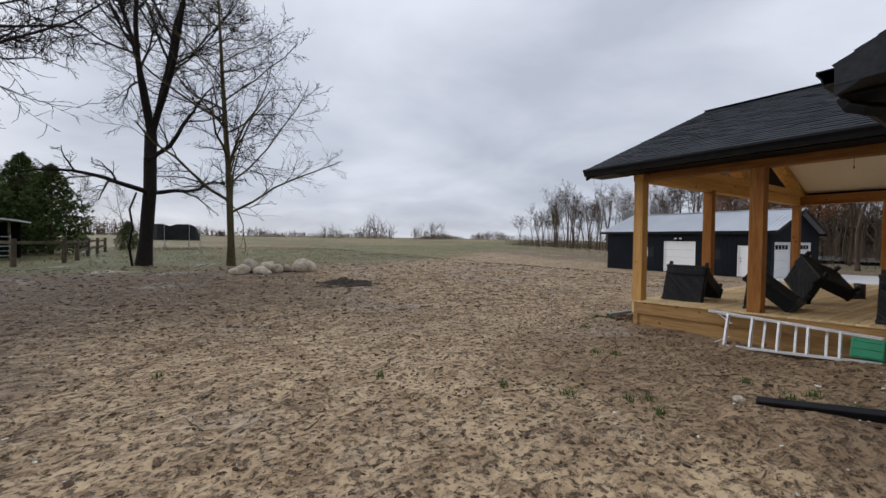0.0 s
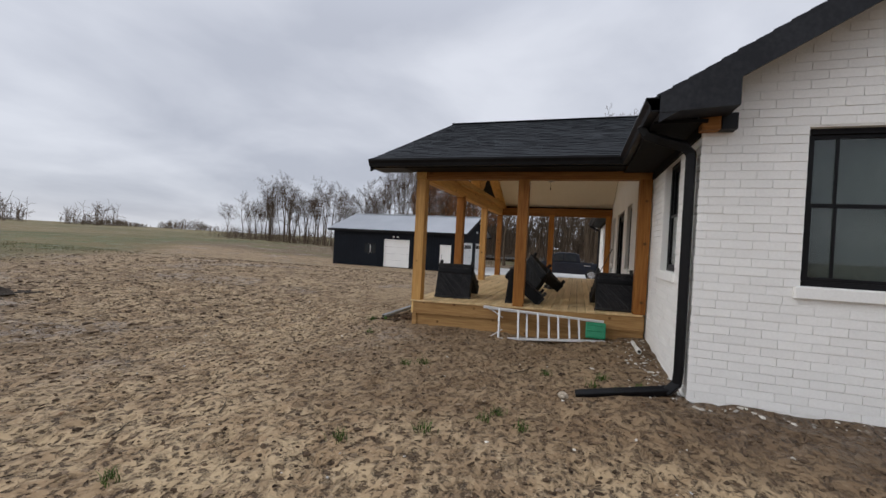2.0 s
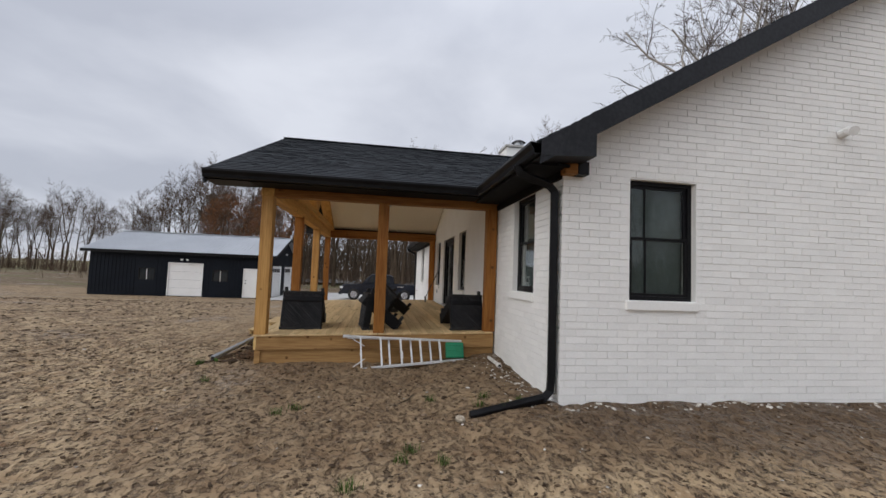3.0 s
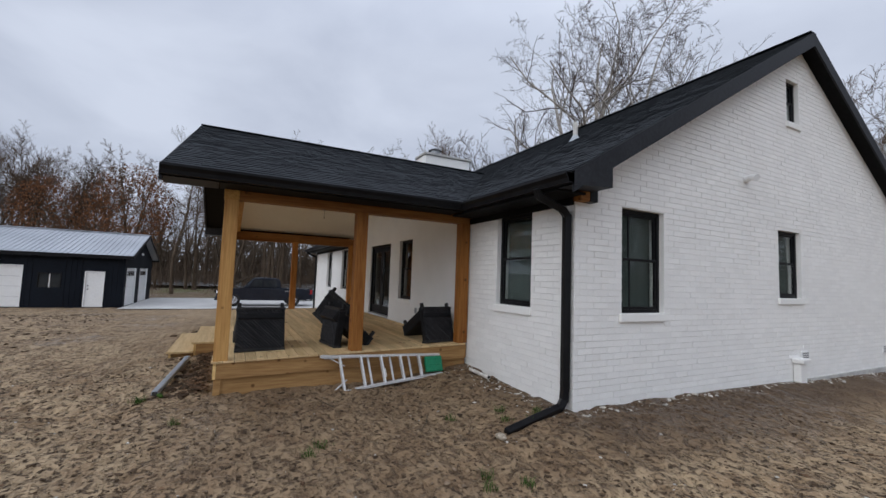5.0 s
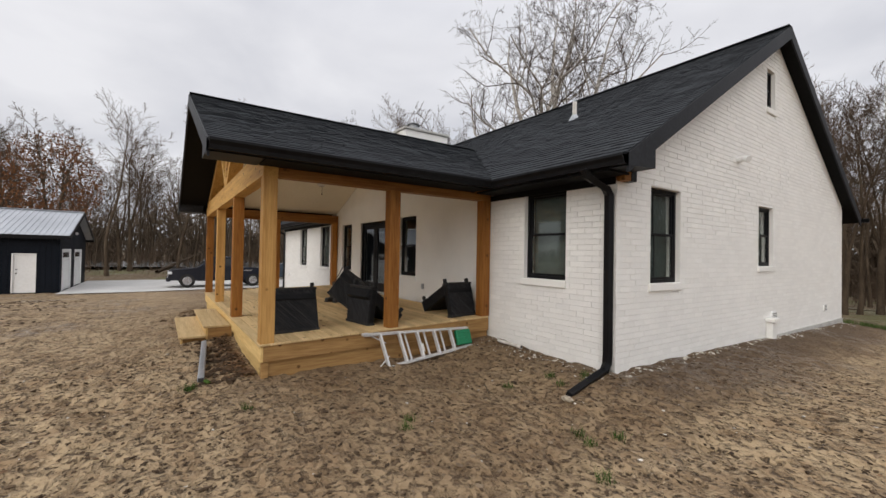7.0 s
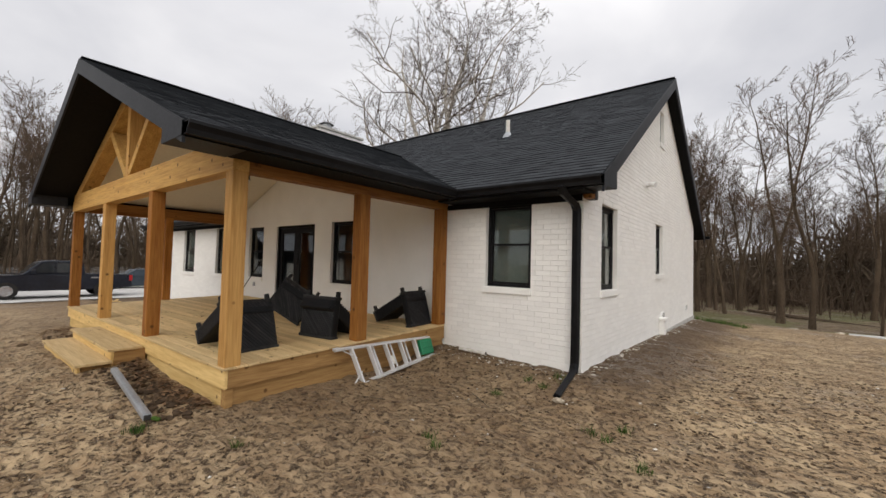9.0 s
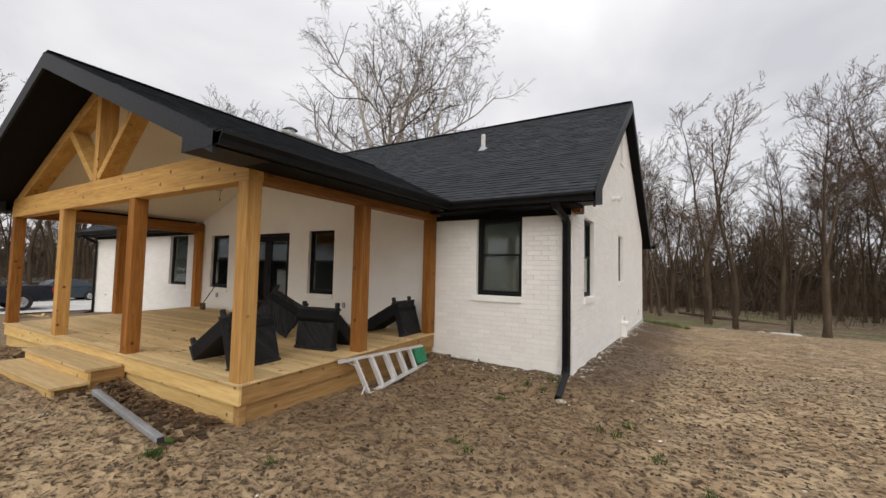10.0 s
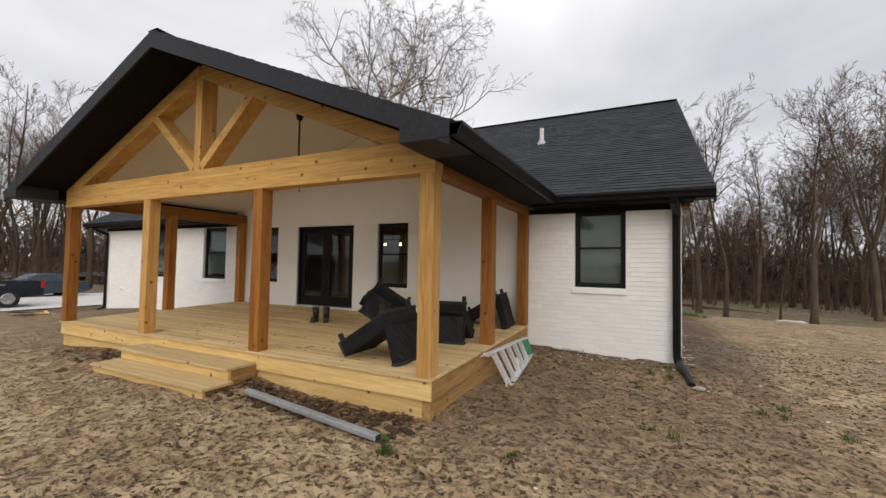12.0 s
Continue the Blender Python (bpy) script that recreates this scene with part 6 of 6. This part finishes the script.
scatter("earth_clods", 500, lambda r: (r.uniform(7.3, 13.5), 4.72 + abs(r.normal(0, 0.25))), (0.015, 0.07), 0.6, CLOD, "loose dug earth along the deck", "soil", 6)


def blades(name, spots, material, label, category, seed, n, h, spread, wid):
    r = np.random.default_rng(seed)
    V, F = [], []
    for x, y in spots:
        for i in range(n):
            px_, py_ = x + r.normal(0, spread), y + r.normal(0, spread)
            z = lie(px_, py_) + relief(px_, py_) - 0.005
            a = r.uniform(0, 6.28)
            hh = h * r.uniform(0.4, 1.0)
            t_ = np.array((math.cos(a), math.sin(a), 0))
            b_ = np.array((-math.sin(a), math.cos(a), 0)) * wid
            p = np.array((px_, py_, z))
            q = p + t_ * hh * 0.25 + np.array((0, 0, hh * 0.7))
            e = p + t_ * hh * 0.75 + np.array((0, 0, hh))
            k = len(V)
            V += [tuple(p - b_), tuple(p + b_), tuple(q + b_ * 0.7), tuple(q - b_ * 0.7), tuple(e)]
            F += [(k, k + 1, k + 2, k + 3), (k + 3, k + 2, k + 4)]
    return tagged(raw(name, V, F, material), label, category, kind="stuff")


blades("grass_tufts", [(-1.9, 6.02), (-1.84, 6.08), (-1.97, 5.98), (-1.67, 4.68), (-1.6, 4.72), (-1.72, 4.62), (-1.43, 4.24)], TUFT, "tall green grass tufts in the mud", "grass", 8, 60, 0.20, 0.055, 0.004)
blades("grass_tufts", [(3.82, 2.45), (4.0, 2.37), (5.35, 2.02), (5.2, 3.55), (7.3, 5.4), (3.75, 2.1), (-0.15, 5.9), (2.0, 4.4), (4.95, 1.5), (4.75, 1.25), (5.2, 1.4), (7.3, 5.4), (3.4, 2.87), (5.0, 3.7), (3.0, 3.4), (4.9, 1.05), (6.3, 4.9)], TUFT, "small green grass tufts in the mud", "grass", 5, 46, 0.09, 0.035, 0.003)
gr_ = np.random.default_rng(12)
blades("field_grass", [(gr_.uniform(-16, 20), gr_.uniform(24, 60)) for _ in range(2600)], mat("dry_field_grass", (0.095, 0.090, 0.032), (0.16, 0.13, 0.062), 0.3, 6, 0.9, 0.0, island=0.35), "rough dry grass of the field", "grass", 6, 5, 0.12, 0.25, 0.012)
blades("lawn_grass", [(gr_.uniform(3.2, 5.5), gr_.uniform(-11.3, -10.3)) for _ in range(90)] + [(gr_.uniform(5.0, 7.0), gr_.uniform(-12.6, -10.6)) for _ in range(120)], TUFT, "green grass behind the house", "grass", 7, 9, 0.16, 0.08, 0.005)


def leaves(name, n, where, label, seed, lift=0.0):
    r = np.random.default_rng(seed)
    V, F = [], []
    for i in range(n):
        x, y, z = where(r)
        a, s = r.uniform(0, 6.28), r.uniform(0.025, 0.055)
        c, q = math.cos(a), math.sin(a)
        k = len(V)
        for du, dv, dw in ((-1, 0, 0), (-0.2, 0.5, 0.25), (1, 0, 0.1), (-0.2, -0.5, 0.3)):
            V.append((x + s * (du * c - dv * q), y + s * (du * q + dv * c), z + s * dw * r.uniform(0.3, 1.2) + 0.004))
        F += [(k, k + 1, k + 2), (k, k + 2, k + 3)]
    return tagged(raw(name, V, F, LEAF), label, "leaves", kind="stuff")


def by_deck(r):
    x, y = r.uniform(7.4, 9.95), 4.66 + abs(r.normal(0, 0.16))
    return x, y, lie(x, y) + relief(x, y) + r.uniform(0, 0.05)


def by_step(r):
    x, y = r.uniform(12.75, 14.5), 4.7 + abs(r.normal(0, 0.3))
    return x, y, lie(x, y) + relief(x, y) + r.uniform(0, 0.04)


def on_deck(r):
    x, y = r.uniform(7.6, 13), r.uniform(3.2, 4.5)
    return x, y, deck_z(y) + 0.002


leaves("dry_leaves", 420, by_deck, "brown dry leaves blown against the deck", 1)
leaves("dry_leaves", 160, by_step, "brown dry leaves beside the steps", 2)
leaves("dry_leaves", 34, on_deck, "a few dry leaves on the deck boards", 3)
leaves("dry_leaves", 160, lambda r: (lambda x, y: (x, y, lie(x, y) + relief(x, y)))(*yard(r)), "scattered dry leaves on the mud", 4)
# twigs on the mud
for i, (x, y, L, a) in enumerate(((1.0, 4.3, 0.35, 80), (0.9, 3.5, 0.3, 20), (5.6, 2.2, 0.5, 150), (2.4, 5.0, 0.25, 60), (0.2, 4.0, 0.4, 100), (6.2, 3.2, 0.3, 30), (3.0, 4.6, 0.3, 10))):
    V, F = [], []
    rr = np.random.default_rng(i)
    p = np.array((x, y, lie(x, y) + relief(x, y) + 0.012))
    pts, rad = limb(rr, p, (math.cos(radians(a)), math.sin(radians(a)), 0.03), L, 0.007, 5, 0.18, 0.0, 0.4)
    pts[:, 2] = [lie(q[0], q[1]) + relief(q[0], q[1]) + 0.012 for q in pts]
    tube(V, F, pts, rad, 5)
    tagged(raw("twig", V, F, RAIL), "thin dry twig lying on the mud", "twig", "twigs on the mud")


# ---- bricks ----
CO, BL2 = 0.0812, 0.254
BFACE = {}


def brick_mesh(w):
    """A brick of that length with softened arrises; its face looks along -y of its own axes."""
    key = round(w, 3)
    if key not in BFACE:
        h, d, c = CO - 0.0065, 0.0085, 0.0012
        hw = (w - 0.0024) / 2
        v = [(-hw, 0, 0), (hw, 0, 0), (hw, 0, h), (-hw, 0, h), (-hw + 0.0007, -d, c), (hw - 0.0007, -d, c), (hw - 0.0007, -d + 0.0015, h - 0.002), (-hw + 0.0007, -d + 0.0015, h - 0.002)]
        f = [(4, 5, 6, 7), (0, 1, 5, 4), (1, 2, 6, 5), (2, 3, 7, 6), (3, 0, 4, 7)]
        me = bpy.data.meshes.new("brick")
        me.from_pydata(v, [], f)
        me.materials.append(WHITE)
        BFACE[key] = (me, v, f)
    return BFACE[key]


def lay(holes, u0, u1, z0, top, near, parent, to_world, tilt):
    r = random.Random(3)
    V, F, single = [], [], 0
    row, z = 0, z0
    while z < top(None) - CO:
        spans = [(u0, u1)]
        for h in holes:
            if z + CO > h[2] + 0.01 - (0.112 if h[2] > 1.0 else 0) and z < h[3] - 0.01:
                spans = [q for a, b in spans for q in ((a, min(b, h[0])), (max(a, h[1]), b)) if q[1] - q[0] > 0.03]
        for a, b in spans:
            u = a - (BL2 / 2 if row % 2 else 0)
            while u < b - 0.02:
                s, e = max(u, a), min(u + BL2, b)
                u += BL2
                if e - s < 0.04:
                    continue
                c = (s + e) / 2
                if z + CO > min(top(s), top(e)):
                    continue
                me, v, f = brick_mesh(e - s)
                jit = (r.uniform(-0.002, 0.003), r.uniform(-0.0025, 0.0025))
                m = to_world(c, z + jit[1], jit[0])
                if near(c, z) and single < 300:
                    single += 1
                    ob = new("brick", me)
                    ob.parent = parent
                    ob.matrix_parent_inverse = chain(parent).inverted()
                    ob.matrix_basis = m
                else:
                    n = len(V)
                    V += [tuple(m @ Vector(p)) for p in v]
                    F += [tuple(i + n for i in q) for q in f]
        row += 1
        z += CO
    o = raw("brick_field", V, F, WHITE_JOIN, parent)
    o["kind"] = "stuff"


lay(GABLE_HOLES, YR, YW, -0.17, lambda u: 6.5 if u is None else main_z(u) - 0.17, lambda u, z: u > -2.4 and 0.3 < z < 2.6, gable_wall,
    lambda c, z, j: Matrix.Translation((XG + 0.006 + j, c, z)) @ pose(0, 0, 0, 0, 0, -90), 0)
lay(FRONT_HOLES + [(7.33, 15.48, -1.0, 9.0)], XG, XE, -0.33, lambda u: 5.1 if u is None else front_top(u) - 0.02, lambda u, z: u < 7.25 and 0.3 < z < 2.9, front_wall,
    lambda c, z, j: Matrix.Translation((c, YW - 0.006 + j, z)) @ pose(0, 0, 0, 0, 0, 180), 0)


# ---- shingles ----
def shingles(poly, near, parent):
    """Courses of shingles laid over a roof plane whose first two corners are its eave."""
    r = random.Random(len(poly))
    P = [Vector(p) for p in poly]
    n = (P[1] - P[0]).cross(P[2] - P[1]).normalized()
    if n.z < 0:
        n = -n
    w = (Vector((0, 0, 1)) - n * n.z).normalized()
    u = w.cross(n)
    O = P[0]
    loc = [((p - O).dot(u), (p - O).dot(w)) for p in P]

    def spans(b):
        """Stretches of a course at height b that lie within the outline."""
        cut = sorted(p[0] + (q[0] - p[0]) * (b - p[1]) / (q[1] - p[1]) for p, q in zip(loc, loc[1:] + loc[:1]) if (p[1] > b) != (q[1] > b))
        return list(zip(cut[::2], cut[1::2]))

    V, F, single = [], [], 0
    lo, hi = min(p[0] for p in loc), max(p[0] for p in loc)
    tmax = max(p[1] for p in loc)
    EXPO = 0.142
    b = -0.015
    R = Matrix((u, w, n)).transposed().to_4x4()
    while b < tmax - 0.02:
        a, row = lo - r.uniform(0, 0.3), spans(b + EXPO / 2)
        while a < hi:
            wd = r.choice((0.14, 0.18, 0.22, 0.27, 0.33))
            s, e = a, a + wd
            a += wd
            for p, q in row:
                if p < e and q > s:
                    s, e = max(s, p), min(e, q)
                    break
            else:
                continue
            if e - s < 0.012:
                continue
            t0 = r.choice((0.013, 0.016, 0.020))
            hw, L = (e - s) / 2 - 0.002, min(EXPO * 1.25, tmax - b)
            v = [(-hw, 0, 0), (hw, 0, 0), (-hw, 0, t0), (hw, 0, t0), (-hw, L, 0.003), (hw, L, 0.003)]
            f = [(0, 1, 3, 2), (2, 3, 5, 4), (0, 2, 4), (1, 5, 3)]
            m = Matrix.Translation(O + u * ((s + e) / 2) + w * b + n * 0.002) @ R
            if single < 150 and near((m @ Vector((0, 0, 0)))):
                single += 1
                me = bpy.data.meshes.new("shingle")
                me.from_pydata(v, [], f)
                me.materials.append(SHINGLE)
                ob = new("shingle", me)
                ob.parent = parent
                ob.matrix_parent_inverse = chain(parent).inverted()
                ob.matrix_basis = m
            else:
                k = len(V)
                V += [tuple(m @ Vector(p)) for p in v]
                F += [tuple(i + k for i in q) for q in f]
        b += EXPO
    o = raw("shingle_field", V, F, SHINGLE_JOIN, parent)
    o["kind"] = "stuff"


shingles(left, lambda p: p.y > 0.2 and p.x < 6.8, house)
shingles(right, lambda p: False, house)
shingles([rear[3], rear[2], rear[1], rear[0]], lambda p: False, house)
shingles([pl[3], pl[0], pl[1], pl[2]], lambda p: p.x < 7.6 and p.y > 3.0, house)
shingles([pr[0], pr[1], pr[2], pr[3]], lambda p: False, house)
# ridge caps
for a, b, nrm in (((EXR, RY, RZ + 0.012), (EX1, RY, RZ + 0.012), 0), ((PXC, PY1, PZ + 0.012), (PXC, pv(PXC), PZ + 0.012), 0)):
    part("ridge_cap", bar(a, b, 0.22, 0.014, 0.004), SHINGLE, house)
